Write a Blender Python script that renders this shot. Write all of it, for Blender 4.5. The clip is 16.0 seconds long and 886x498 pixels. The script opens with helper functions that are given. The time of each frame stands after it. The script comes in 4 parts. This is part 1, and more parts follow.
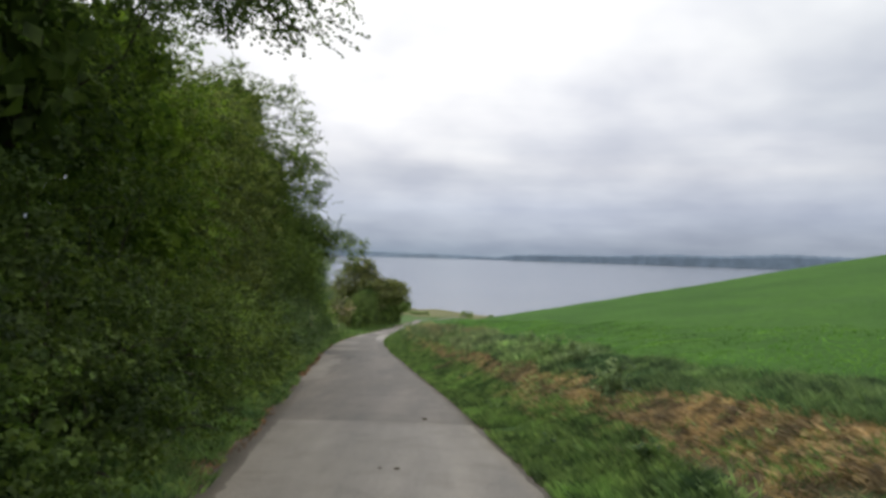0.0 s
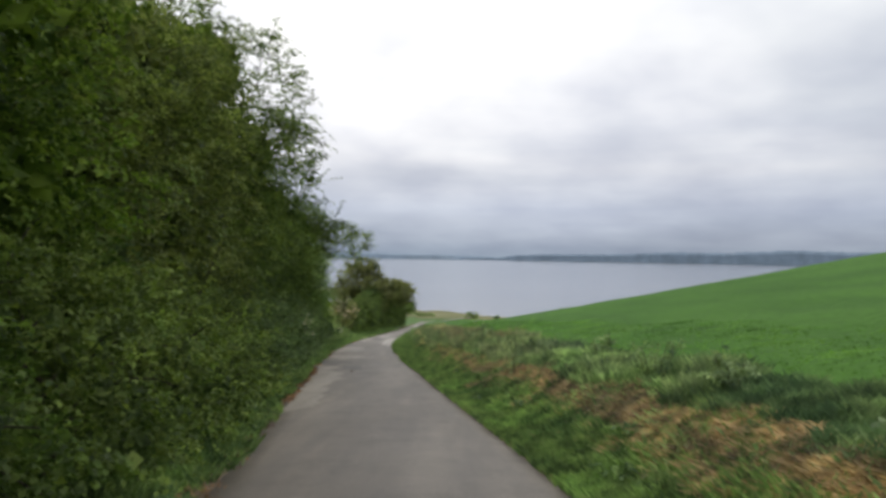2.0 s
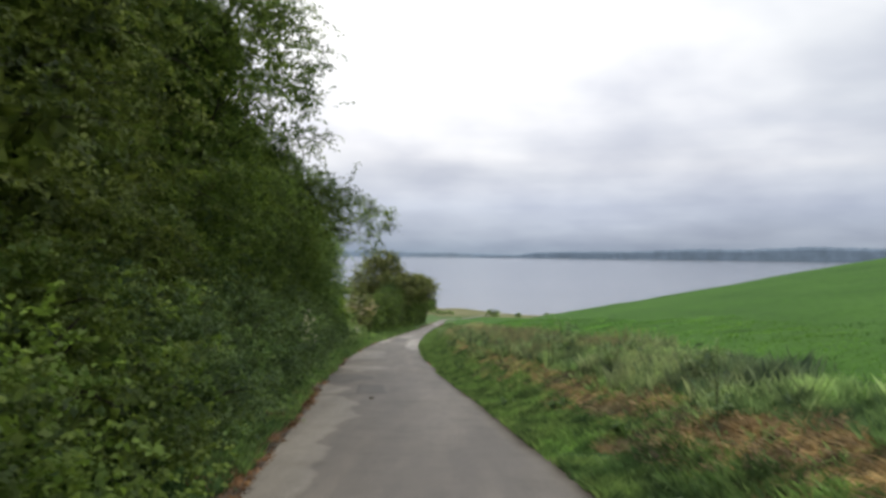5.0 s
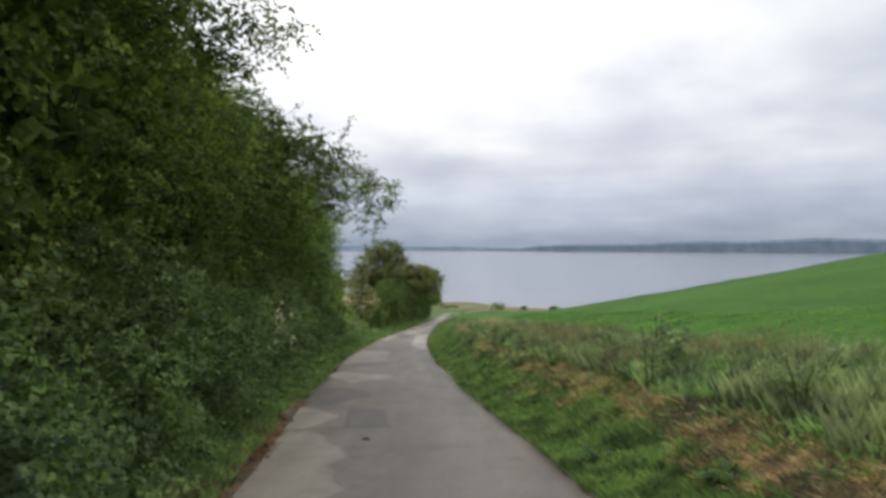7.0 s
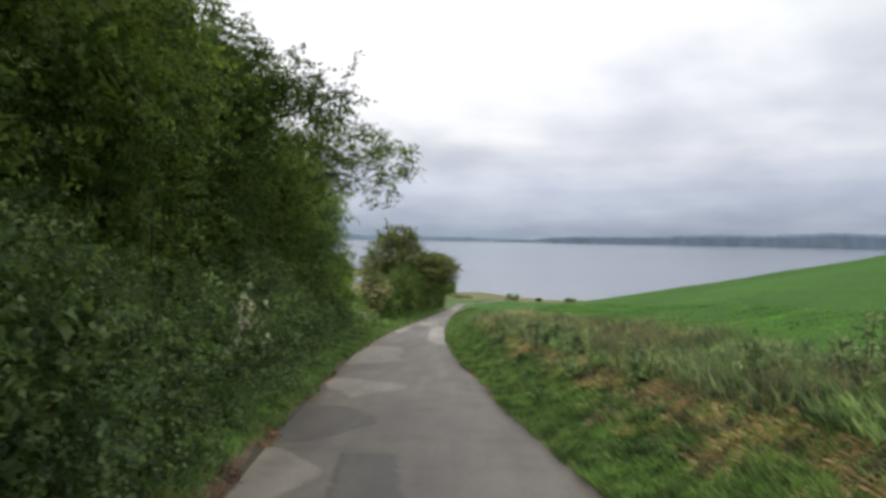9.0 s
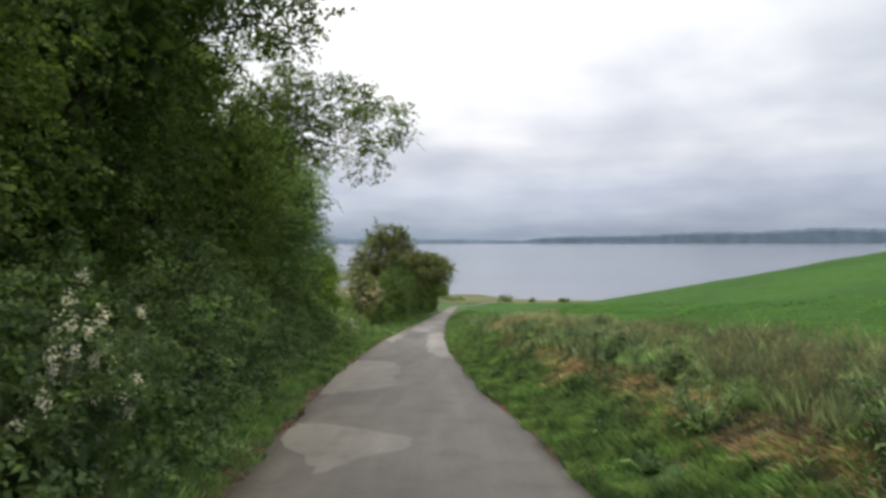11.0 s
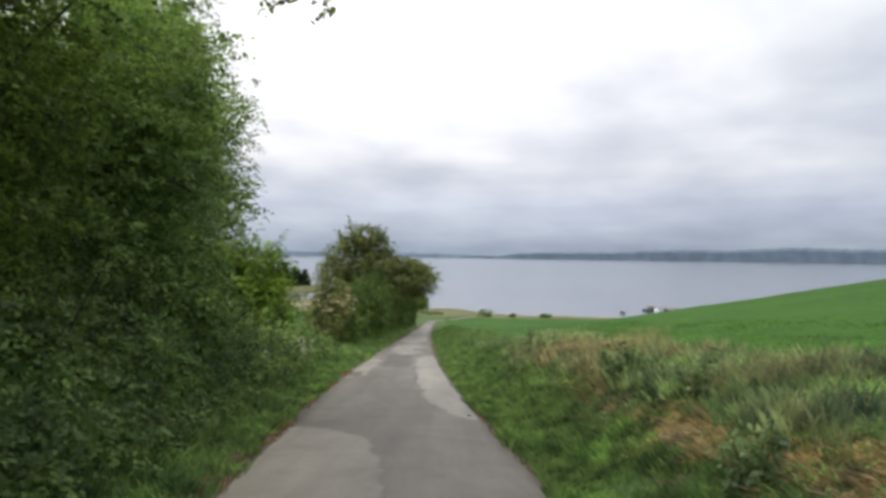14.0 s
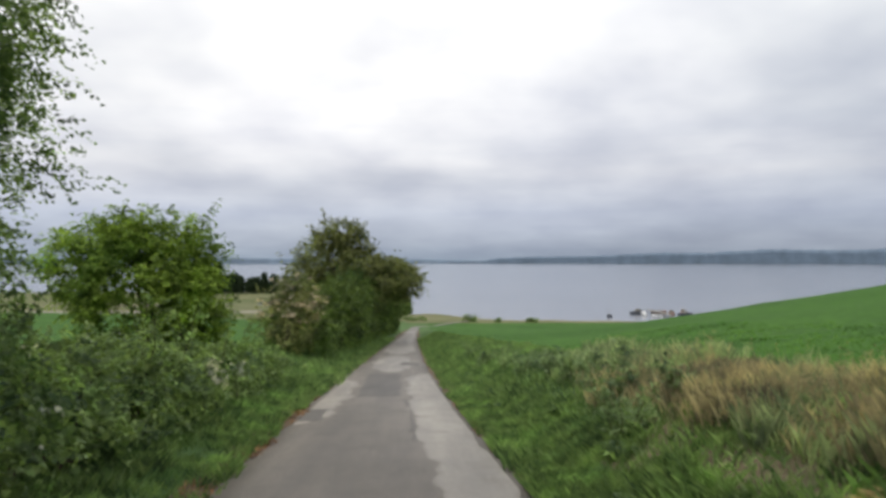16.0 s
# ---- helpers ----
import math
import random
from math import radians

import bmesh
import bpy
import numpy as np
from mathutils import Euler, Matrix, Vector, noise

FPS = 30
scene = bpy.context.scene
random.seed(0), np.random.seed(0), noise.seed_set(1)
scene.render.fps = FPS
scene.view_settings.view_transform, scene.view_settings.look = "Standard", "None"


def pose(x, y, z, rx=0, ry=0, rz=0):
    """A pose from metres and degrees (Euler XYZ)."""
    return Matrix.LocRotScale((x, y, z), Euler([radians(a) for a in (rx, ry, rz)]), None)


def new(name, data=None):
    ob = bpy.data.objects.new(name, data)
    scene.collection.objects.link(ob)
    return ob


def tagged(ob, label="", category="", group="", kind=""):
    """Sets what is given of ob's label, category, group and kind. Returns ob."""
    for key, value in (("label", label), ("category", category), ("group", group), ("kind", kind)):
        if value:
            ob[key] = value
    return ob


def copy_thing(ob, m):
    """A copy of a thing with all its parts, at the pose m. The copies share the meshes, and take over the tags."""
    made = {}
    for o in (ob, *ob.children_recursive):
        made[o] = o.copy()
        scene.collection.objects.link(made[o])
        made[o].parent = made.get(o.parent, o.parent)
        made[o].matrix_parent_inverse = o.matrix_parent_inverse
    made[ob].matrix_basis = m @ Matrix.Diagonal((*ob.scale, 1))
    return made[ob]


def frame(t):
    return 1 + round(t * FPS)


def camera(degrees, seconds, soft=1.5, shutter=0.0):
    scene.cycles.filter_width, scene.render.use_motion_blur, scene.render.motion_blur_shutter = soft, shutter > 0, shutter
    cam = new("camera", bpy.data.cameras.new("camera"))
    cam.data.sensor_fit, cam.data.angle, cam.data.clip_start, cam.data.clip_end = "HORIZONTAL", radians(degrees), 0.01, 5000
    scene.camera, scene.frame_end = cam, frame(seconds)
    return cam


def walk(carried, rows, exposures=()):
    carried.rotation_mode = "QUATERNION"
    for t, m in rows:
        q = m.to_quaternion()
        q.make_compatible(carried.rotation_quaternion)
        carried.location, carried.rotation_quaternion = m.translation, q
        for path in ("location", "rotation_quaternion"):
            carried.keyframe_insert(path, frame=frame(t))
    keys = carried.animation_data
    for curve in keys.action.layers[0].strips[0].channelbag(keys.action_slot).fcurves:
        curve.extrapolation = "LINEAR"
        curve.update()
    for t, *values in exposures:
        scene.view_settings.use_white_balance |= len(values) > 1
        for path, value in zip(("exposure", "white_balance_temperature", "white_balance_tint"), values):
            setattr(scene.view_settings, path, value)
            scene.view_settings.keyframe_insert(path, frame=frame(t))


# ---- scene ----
cam = camera(59.9, 16.0, soft=3.3, shutter=0.18)
# seconds, x, y, z, yaw, pitch, roll
PATH = [
    (0.0, 0.007, 0.021, 1.398, -0.30, 0.39, -1.73),
    (0.5, -0.134, 1.303, 1.289, 0.02, 0.70, -1.55),
    (1.0, -0.276, 2.561, 1.182, -0.17, 0.44, -1.59),
    (1.5, -0.414, 3.786, 1.077, -0.32, 0.75, -0.97),
    (2.0, -0.553, 4.999, 0.974, -0.14, 0.48, -0.85),
    (2.5, -0.685, 6.225, 0.869, -0.35, 0.36, 0.12),
    (3.0, -0.831, 7.427, 0.766, -0.18, 0.33, -0.44),
    (3.5, -0.976, 8.586, 0.667, 0.26, -0.09, -0.88),
    (4.0, -1.130, 9.729, 0.570, 0.89, 0.32, -0.40),
    (6.5, -1.759, 16.239, 0.013, 1.54, 0.26, -0.92),
    (7.0, -1.857, 17.277, -0.076, 1.38, -0.15, -0.20),
    (7.5, -1.958, 18.309, -0.165, 1.90, -0.62, -0.62),
    (8.0, -2.060, 19.326, -0.252, 1.93, -1.41, -0.83),
    (8.5, -2.159, 20.309, -0.336, 2.36, -1.01, -1.13),
    (11.0, -2.782, 25.982, -0.826, 1.61, -0.68, 0.23),
    (11.5, -2.927, 27.390, -0.948, 1.08, 0.03, -0.04),
    (12.0, -3.079, 28.799, -1.069, 1.58, -0.51, 0.73),
    (12.5, -3.236, 30.273, -1.196, 0.13, -0.40, 0.36),
    (13.0, -3.394, 31.881, -1.335, 0.41, -0.32, -0.07),
    (13.5, -3.524, 33.673, -1.489, -0.09, -0.14, -0.12),
    (14.0, -3.649, 35.591, -1.655, -0.14, 0.39, -0.67),
    (14.5, -3.783, 37.546, -1.824, -0.70, 0.32, 0.05),
    (15.0, -3.882, 39.407, -1.984, -0.74, -1.05, -0.63),
    (15.5, -3.976, 41.178, -2.138, -1.43, -0.32, -1.19),
    (16.0, -4.076, 42.950, -2.291, -1.53, 0.83, 0.07),
]
# the film camera's own exposure drifts a little
EXPOSURES = [(0.0, 0.0), (2.0, 0.02), (4.0, 0.10), (6.5, 0.10), (8.5, 0.10), (11.0, 0.12), (13.5, 0.15), (14.5, 0.03), (15.0, -0.12), (15.5, -0.10), (16.0, -0.03)]
walk(cam, [(t, pose(x, y, z, 90 + pitch, roll, yaw)) for t, x, y, z, yaw, pitch, roll in PATH], EXPOSURES)

# ---------------------------------------------------------------- light
SUN_ELEVATION, SUN_AZIMUTH = 52.0, 35.0
world = bpy.data.worlds.new("overcast_sky")
scene.world = world
world.use_nodes = True
wn, wl = world.node_tree.nodes, world.node_tree.links
wn.clear()


def node(tree, kind, **inputs):
    n = tree.nodes.new(kind)
    for key, value in inputs.items():
        n.inputs[key.replace("_", " ")].default_value = value
    return n


def ramp(tree, stops, interpolation="LINEAR"):
    n = tree.nodes.new("ShaderNodeValToRGB")
    n.color_ramp.interpolation = interpolation
    els = n.color_ramp.elements
    while len(els) < len(stops):
        els.new(0.5)
    for e, (at, colour) in zip(els, stops):
        e.position, e.color = at, (*colour, 1)
    return n


def build_sky():
    tree = world.node_tree
    out = tree.nodes.new("ShaderNodeOutputWorld")
    back = tree.nodes.new("ShaderNodeBackground")
    back.inputs["Strength"].default_value = 1.0
    sky = tree.nodes.new("ShaderNodeTexSky")
    sky.sky_type, sky.sun_disc = "NISHITA", False
    sky.sun_elevation, sky.sun_rotation = radians(SUN_ELEVATION), radians(SUN_AZIMUTH)
    dim = tree.nodes.new("ShaderNodeMixRGB")
    dim.blend_type = "MULTIPLY"
    dim.inputs[0].default_value, dim.inputs[2].default_value = 1.0, (0.1, 0.1, 0.1, 1)
    coord = tree.nodes.new("ShaderNodeTexCoord")
    split = tree.nodes.new("ShaderNodeSeparateXYZ")
    wl.new(coord.outputs["Generated"], split.inputs[0])
    # cloud deck: the direction laid out on a plane overhead, so that the banks flatten towards the horizon
    lift = node(tree, "ShaderNodeMath")
    lift.operation = "ADD"
    lift.inputs[1].default_value = 0.30
    wl.new(split.outputs[2], lift.inputs[0])
    deck = []
    for k in (0, 1):
        d = tree.nodes.new("ShaderNodeMath")
        d.operation = "DIVIDE"
        wl.new(split.outputs[k], d.inputs[0])
        wl.new(lift.outputs[0], d.inputs[1])
        deck.append(d)
    join = tree.nodes.new("ShaderNodeCombineXYZ")
    wl.new(deck[0].outputs[0], join.inputs[0])
    wl.new(deck[1].outputs[0], join.inputs[1])
    big = node(tree, "ShaderNodeTexNoise", Scale=0.95, Detail=4.0, Roughness=0.45, Distortion=0.5)
    small = node(tree, "ShaderNodeTexNoise", Scale=3.4, Detail=3.5, Roughness=0.45)
    wl.new(join.outputs[0], big.inputs["Vector"])
    wl.new(join.outputs[0], small.inputs["Vector"])
    tone = ramp(tree, [(0.0, (0.30, 0.37, 0.47)), (0.022, (0.395, 0.45, 0.555)), (0.06, (0.54, 0.585, 0.70)), (0.11, (0.775, 0.782, 0.832)),
                       (0.17, (0.962, 0.960, 0.985)), (0.26, (1.09, 1.085, 1.08)), (0.5, (1.3, 1.3, 1.28)), (1.0, (1.5, 1.5, 1.46))])
    wl.new(split.outputs[2], tone.inputs[0])
    banks = ramp(tree, [(0.30, (0.76, 0.78, 0.82)), (0.5, (0.98, 0.98, 0.99)), (0.68, (1.14, 1.13, 1.12))])
    wl.new(big.outputs["Fac"], banks.inputs[0])
    wisps = ramp(tree, [(0.3, (0.86, 0.87, 0.905)), (0.7, (1.12, 1.115, 1.09))])
    wl.new(small.outputs["Fac"], wisps.inputs[0])
    m1 = tree.nodes.new("ShaderNodeMixRGB")
    m2 = tree.nodes.new("ShaderNodeMixRGB")
    for m in (m1, m2):
        m.blend_type = "MULTIPLY"
        m.inputs[0].default_value = 1.0
    wl.new(tone.outputs[0], m1.inputs[1])
    wl.new(banks.outputs[0], m1.inputs[2])
    wl.new(m1.outputs[0], m2.inputs[1])
    wl.new(wisps.outputs[0], m2.inputs[2])
    wl.new(sky.outputs[0], dim.inputs[1])
    cover = tree.nodes.new("ShaderNodeMixRGB")
    cover.inputs[0].default_value = 0.93
    wl.new(dim.outputs[0], cover.inputs[1])
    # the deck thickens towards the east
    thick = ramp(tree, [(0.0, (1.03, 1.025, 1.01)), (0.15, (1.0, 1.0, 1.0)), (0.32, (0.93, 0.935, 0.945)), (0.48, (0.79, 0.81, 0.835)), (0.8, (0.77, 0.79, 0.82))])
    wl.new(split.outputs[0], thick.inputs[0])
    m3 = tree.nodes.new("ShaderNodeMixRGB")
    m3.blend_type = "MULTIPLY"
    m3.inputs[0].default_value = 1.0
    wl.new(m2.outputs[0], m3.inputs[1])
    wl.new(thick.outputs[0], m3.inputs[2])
    # long flat bars of cloud low over the water
    squash = tree.nodes.new("ShaderNodeMapping")
    squash.inputs["Scale"].default_value = (1.6, 1.6, 26.0)
    wl.new(coord.outputs["Generated"], squash.inputs[0])
    low = node(tree, "ShaderNodeTexNoise", Scale=1.3, Detail=4.0, Roughness=0.5)
    wl.new(squash.outputs[0], low.inputs["Vector"])
    bars = ramp(tree, [(0.32, (0.885, 0.905, 0.94)), (0.68, (1.09, 1.08, 1.06))])
    wl.new(low.outputs["Fac"], bars.inputs[0])
    reach = ramp(tree, [(0.0, (0.9, 0.9, 0.9)), (0.10, (0.7, 0.7, 0.7)), (0.26, (0.0, 0.0, 0.0))])
    wl.new(split.outputs[2], reach.inputs[0])
    m4 = tree.nodes.new("ShaderNodeMixRGB")
    m4.blend_type = "MULTIPLY"
    wl.new(reach.outputs[0], m4.inputs[0])
    wl.new(m3.outputs[0], m4.inputs[1])
    wl.new(bars.outputs[0], m4.inputs[2])
    wl.new(m4.outputs[0], cover.inputs[2])
    wl.new(cover.outputs[0], back.inputs["Color"])
    wl.new(back.outputs[0], out.inputs["Surface"])


build_sky()
sun = new("sun", bpy.data.lights.new("sun", "SUN"))
sun.data.energy, sun.data.angle, sun.data.color = 0.7, radians(40), (1.0, 0.97, 0.92)
sun.matrix_world = pose(0, 0, 60, 90 - SUN_ELEVATION, 0, -SUN_AZIMUTH - 180 + 180)

# ---------------------------------------------------------------- materials


def material(name, rough=0.8, spec=0.3):
    m = bpy.data.materials.new(name)
    m.use_nodes = True
    b = m.node_tree.nodes["Principled BSDF"]
    b.inputs["Roughness"].default_value = rough
    b.inputs["Specular IOR Level"].default_value = spec
    return m, m.node_tree, b


def mixed(tree, a, b, fac, mode="MIX"):
    n = tree.nodes.new("ShaderNodeMixRGB")
    n.blend_type = mode
    for k, v in ((0, fac), (1, a), (2, b)):
        if isinstance(v, tuple):
            n.inputs[k].default_value = (*v, 1)
        elif isinstance(v, (int, float)):
            n.inputs[k].default_value = v
        else:
            tree.links.new(v, n.inputs[k])
    return n.outputs[0]


def grain(tree, scale, detail=4.0, stretch=(1, 1, 1), rough=0.55):
    c = tree.nodes.new("ShaderNodeTexCoord")
    mp = tree.nodes.new("ShaderNodeMapping")
    mp.inputs["Scale"].default_value = stretch
    tree.links.new(c.outputs["Object"], mp.inputs[0])
    n = node(tree, "ShaderNodeTexNoise", Scale=scale, Detail=detail, Roughness=rough)
    tree.links.new(mp.outputs[0], n.inputs["Vector"])
    return n.outputs["Fac"]


def relief(tree, bsdf, fac, strength=0.3, distance=0.02):
    b = node(tree, "ShaderNodeBump", Strength=strength, Distance=distance)
    tree.links.new(fac, b.inputs["Height"])
    tree.links.new(b.outputs[0], bsdf.inputs["Normal"])


def leaf_material(name, dark, light, rough=0.6, through_light=0.44, patch=0.6):
    """Leaves and blades: each one its own tint, with wider drifts of lighter and darker growth, and hollows and lit
    clumps painted in by noise.
    """
    m, tree, b = material(name, rough, 0.16)
    geo = tree.nodes.new("ShaderNodeNewGeometry")
    tint = ramp(tree, [(0.0, dark), (0.55, tuple((a + c) / 2 for a, c in zip(dark, light))), (1.0, light)])
    tree.links.new(geo.outputs["Random Per Island"], tint.inputs[0])
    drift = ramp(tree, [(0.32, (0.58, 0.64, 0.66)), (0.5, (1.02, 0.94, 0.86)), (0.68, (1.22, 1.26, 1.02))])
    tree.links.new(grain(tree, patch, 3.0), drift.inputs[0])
    # clump-scale contrast: darkness of hollows and light on sprays put into the colour
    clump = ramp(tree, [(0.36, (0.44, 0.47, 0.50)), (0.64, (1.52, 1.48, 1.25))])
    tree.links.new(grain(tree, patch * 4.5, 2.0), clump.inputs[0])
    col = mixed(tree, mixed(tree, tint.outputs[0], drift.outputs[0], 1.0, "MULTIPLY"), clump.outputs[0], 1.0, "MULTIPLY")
    tree.links.new(col, b.inputs["Base Color"])
    tl = tree.nodes.new("ShaderNodeBsdfTranslucent")
    tree.links.new(mixed(tree, col, (1.1, 1.17, 0.74), 1.0, "MULTIPLY"), tl.inputs["Color"])
    mx = tree.nodes.new("ShaderNodeMixShader")
    mx.inputs[0].default_value = through_light
    out = tree.nodes["Material Output"]
    tree.links.new(b.outputs[0], mx.inputs[1])
    tree.links.new(tl.outputs[0], mx.inputs[2])
    tree.links.new(mx.outputs[0], out.inputs["Surface"])
    return m


def earth_material(name, stops, scale=1.2, fine=14.0, bump=0.5, rough=0.95, speckle=0.85):
    m, tree, b = material(name, rough, 0.06)
    base = ramp(tree, stops)
    tree.links.new(grain(tree, scale, 5.0), base.inputs[0])
    f = grain(tree, fine, 5.0, rough=0.7)
    speck = ramp(tree, [(0.3, (0.6, 0.6, 0.6)), (0.7, (1.3, 1.3, 1.3))])
    tree.links.new(f, speck.inputs[0])
    tree.links.new(mixed(tree, base.outputs[0], speck.outputs[0], speckle, "MULTIPLY"), b.inputs["Base Color"])
    relief(tree, b, f, bump, 0.05)
    return m


LANE_TONES = ((0.134, 0.118, 0.100), (0.181, 0.160, 0.138))


def asphalt_material(name, a, c, worn_edge=False):
    m, tree, b = material(name, 0.68, 0.4)
    blot = ramp(tree, [(0.3, a), (0.7, c)])
    drift = grain(tree, 0.9, 5.0, (1.0, 0.3, 1.0))
    tree.links.new(drift, blot.inputs[0])
    tone = blot.outputs[0]
    if worn_edge:
        # towards its border the mend is worn through to the older surface
        old = ramp(tree, [(0.3, LANE_TONES[0]), (0.7, LANE_TONES[1])])
        tree.links.new(drift, old.inputs[0])
        at = tree.nodes.new("ShaderNodeAttribute")
        at.attribute_name = "inset"
        ragged = mixed(tree, at.outputs["Fac"], grain(tree, 6.0, 5.0, rough=0.65), 0.42)
        cover = ramp(tree, [(0.30, (0, 0, 0)), (0.66, (1, 1, 1))])
        tree.links.new(ragged, cover.inputs[0])
        tone = mixed(tree, old.outputs[0], tone, cover.outputs[0])
    stone = grain(tree, 70.0, 3.0, rough=0.7)
    speck = ramp(tree, [(0.32, (0.66, 0.66, 0.67)), (0.68, (1.26, 1.26, 1.25))])
    tree.links.new(stone, speck.inputs[0])
    wear = ramp(tree, [(0.35, (0.84, 0.84, 0.85)), (0.65, (1.12, 1.11, 1.09))])
    tree.links.new(grain(tree, 2.6, 5.0, (1.0, 0.06, 1.0)), wear.inputs[0])
    stain = ramp(tree, [(0.30, (0.80, 0.79, 0.78)), (0.48, (1.0, 1.0, 1.0)), (0.72, (1.10, 1.09, 1.08))])
    tree.links.new(grain(tree, 1.7, 6.0, rough=0.65), stain.inputs[0])
    col = mixed(tree, mixed(tree, tone, speck.outputs[0], 1.0, "MULTIPLY"), wear.outputs[0], 1.0, "MULTIPLY")
    col = mixed(tree, col, stain.outputs[0], 1.0, "MULTIPLY")
    # wheels have polished two tracks; the crown of the lane and its borders keep more dirt
    across = tree.nodes.new("ShaderNodeAttribute")
    across.attribute_name = "across"
    tracks = ramp(tree, [(0.02, (1.03, 0.99, 0.93)), (0.22, (1.05, 1.04, 1.02)), (0.42, (0.93, 0.94, 0.96)), (0.58, (0.97, 0.98, 1.01)), (0.72, (1.06, 1.07, 1.10)), (0.88, (0.95, 0.96, 0.98)), (0.98, (1.06, 1.02, 0.97))])
    tree.links.new(across.outputs["Fac"], tracks.inputs[0])
    col = mixed(tree, col, tracks.outputs[0], 1.0, "MULTIPLY")
    tree.links.new(col, b.inputs["Base Color"])
    relief(tree, b, stone, 0.35, 0.006)
    return m


def crop_material(name, low, high):
    """A dense young crop seen from afar: broad drifts, faint drilling rows and leafy mottling."""
    m, tree, b = material(name, 0.9, 0.10)
    base = ramp(tree, [(0.34, low), (0.66, high)])
    tree.links.new(grain(tree, 0.06, 4.0), base.inputs[0])
    rows = ramp(tree, [(0.35, (0.86, 0.88, 0.90)), (0.65, (1.12, 1.10, 1.05))])
    tree.links.new(grain(tree, 0.55, 4.0, (1.0, 0.22, 1.0), 0.6), rows.inputs[0])
    leafy = ramp(tree, [(0.34, (0.74, 0.78, 0.80)), (0.66, (1.24, 1.20, 1.12))])
    f = grain(tree, 5.5, 4.0, rough=0.6)
    tree.links.new(f, leafy.inputs[0])
    col = mixed(tree, mixed(tree, base.outputs[0], rows.outputs[0], 1.0, "MULTIPLY"), leafy.outputs[0], 0.75, "MULTIPLY")
    tree.links.new(col, b.inputs["Base Color"])
    relief(tree, b, f, 0.6, 0.08)
    return m


def plain_material(name, colour, rough=0.6, fine=30.0):
    m, tree, b = material(name, rough, 0.3)
    f = grain(tree, fine, 4.0)
    speck = ramp(tree, [(0.3, (0.8, 0.8, 0.8)), (0.7, (1.15, 1.15, 1.15))])
    tree.links.new(f, speck.inputs[0])
    tree.links.new(mixed(tree, colour, speck.outputs[0], 1.0, "MULTIPLY"), b.inputs["Base Color"])
    relief(tree, b, f, 0.2, 0.01)
    return m


def water_material():
    m, tree, b = material("water", 0.10, 0.5)
    b.inputs["Base Color"].default_value = (0.10, 0.115, 0.14, 1)
    streak = ramp(tree, [(0.35, (0.060, 0.075, 0.10)), (0.65, (0.115, 0.125, 0.15))])
    tree.links.new(grain(tree, 0.012, 4.0, (0.25, 1.0, 1.0)), streak.inputs[0])
    tree.links.new(streak.outputs[0], b.inputs["Base Color"])
    relief(tree, b, grain(tree, 0.9, 5.0, (0.6, 1.0, 1.0)), 0.28, 0.25)
    return m


M_ASPHALT = asphalt_material("asphalt", *LANE_TONES)
M_ASPHALT_LIGHT = asphalt_material("asphalt_worn_pale", (0.212, 0.191, 0.164), (0.264, 0.239, 0.206), True)
M_ASPHALT_PALE = asphalt_material("asphalt_bleached", (0.235, 0.214, 0.188), (0.295, 0.270, 0.238), True)
M_ASPHALT_DARK = asphalt_material("asphalt_patch_dark", (0.086, 0.077, 0.068), (0.124, 0.112, 0.100), True)
M_SOIL = earth_material("verge_soil", [(0.3, (0.12, 0.092, 0.062)), (0.7, (0.21, 0.165, 0.118))], 2.0, 22.0)
M_TURF = earth_material("verge_turf", [(0.3, (0.075, 0.135, 0.048)), (0.6, (0.105, 0.17, 0.062)), (0.8, (0.17, 0.165, 0.09))], 1.6, 18.0)
M_STRAWBED = earth_material("straw_bed", [(0.36, (0.065, 0.105, 0.04)), (0.52, (0.16, 0.138, 0.085)), (0.7, (0.27, 0.21, 0.14))], 0.9, 26.0)
M_LITTER = earth_material("hedge_litter", [(0.3, (0.045, 0.038, 0.024)), (0.7, (0.11, 0.085, 0.055))], 2.4, 24.0)
M_CROP = crop_material("crop_green", (0.040, 0.104, 0.017), (0.062, 0.142, 0.025))
M_MEADOW = earth_material("meadow_olive", [(0.3, (0.115, 0.135, 0.058)), (0.7, (0.205, 0.198, 0.110))], 0.03, 3.0)
M_SAND = earth_material("beach_sand", [(0.3, (0.25, 0.225, 0.175)), (0.7, (0.35, 0.32, 0.265))], 0.15, 6.0)
M_WATER = water_material()
M_BARK = earth_material("bark", [(0.3, (0.038, 0.031, 0.025)), (0.7, (0.088, 0.074, 0.060))], 6.0, 40.0, 0.8)
M_STEM = plain_material("green_stem", (0.10, 0.13, 0.05))
# Distance haze put into both far-shore colours as a pale blue cast.
M_FARSHORE = plain_material("far_shore_hazed", (0.150, 0.200, 0.262), 0.95, 0.02)
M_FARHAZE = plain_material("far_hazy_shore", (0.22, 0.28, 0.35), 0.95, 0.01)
M_WOOD = plain_material("grey_timber", (0.26, 0.24, 0.21))
M_WHITE = plain_material("white_boat_paint", (0.75, 0.75, 0.74))
M_REDBROWN = plain_material("brown_boat_paint", (0.22, 0.11, 0.08))
M_DARKBOAT = plain_material("dark_boat_paint", (0.08, 0.09, 0.11))

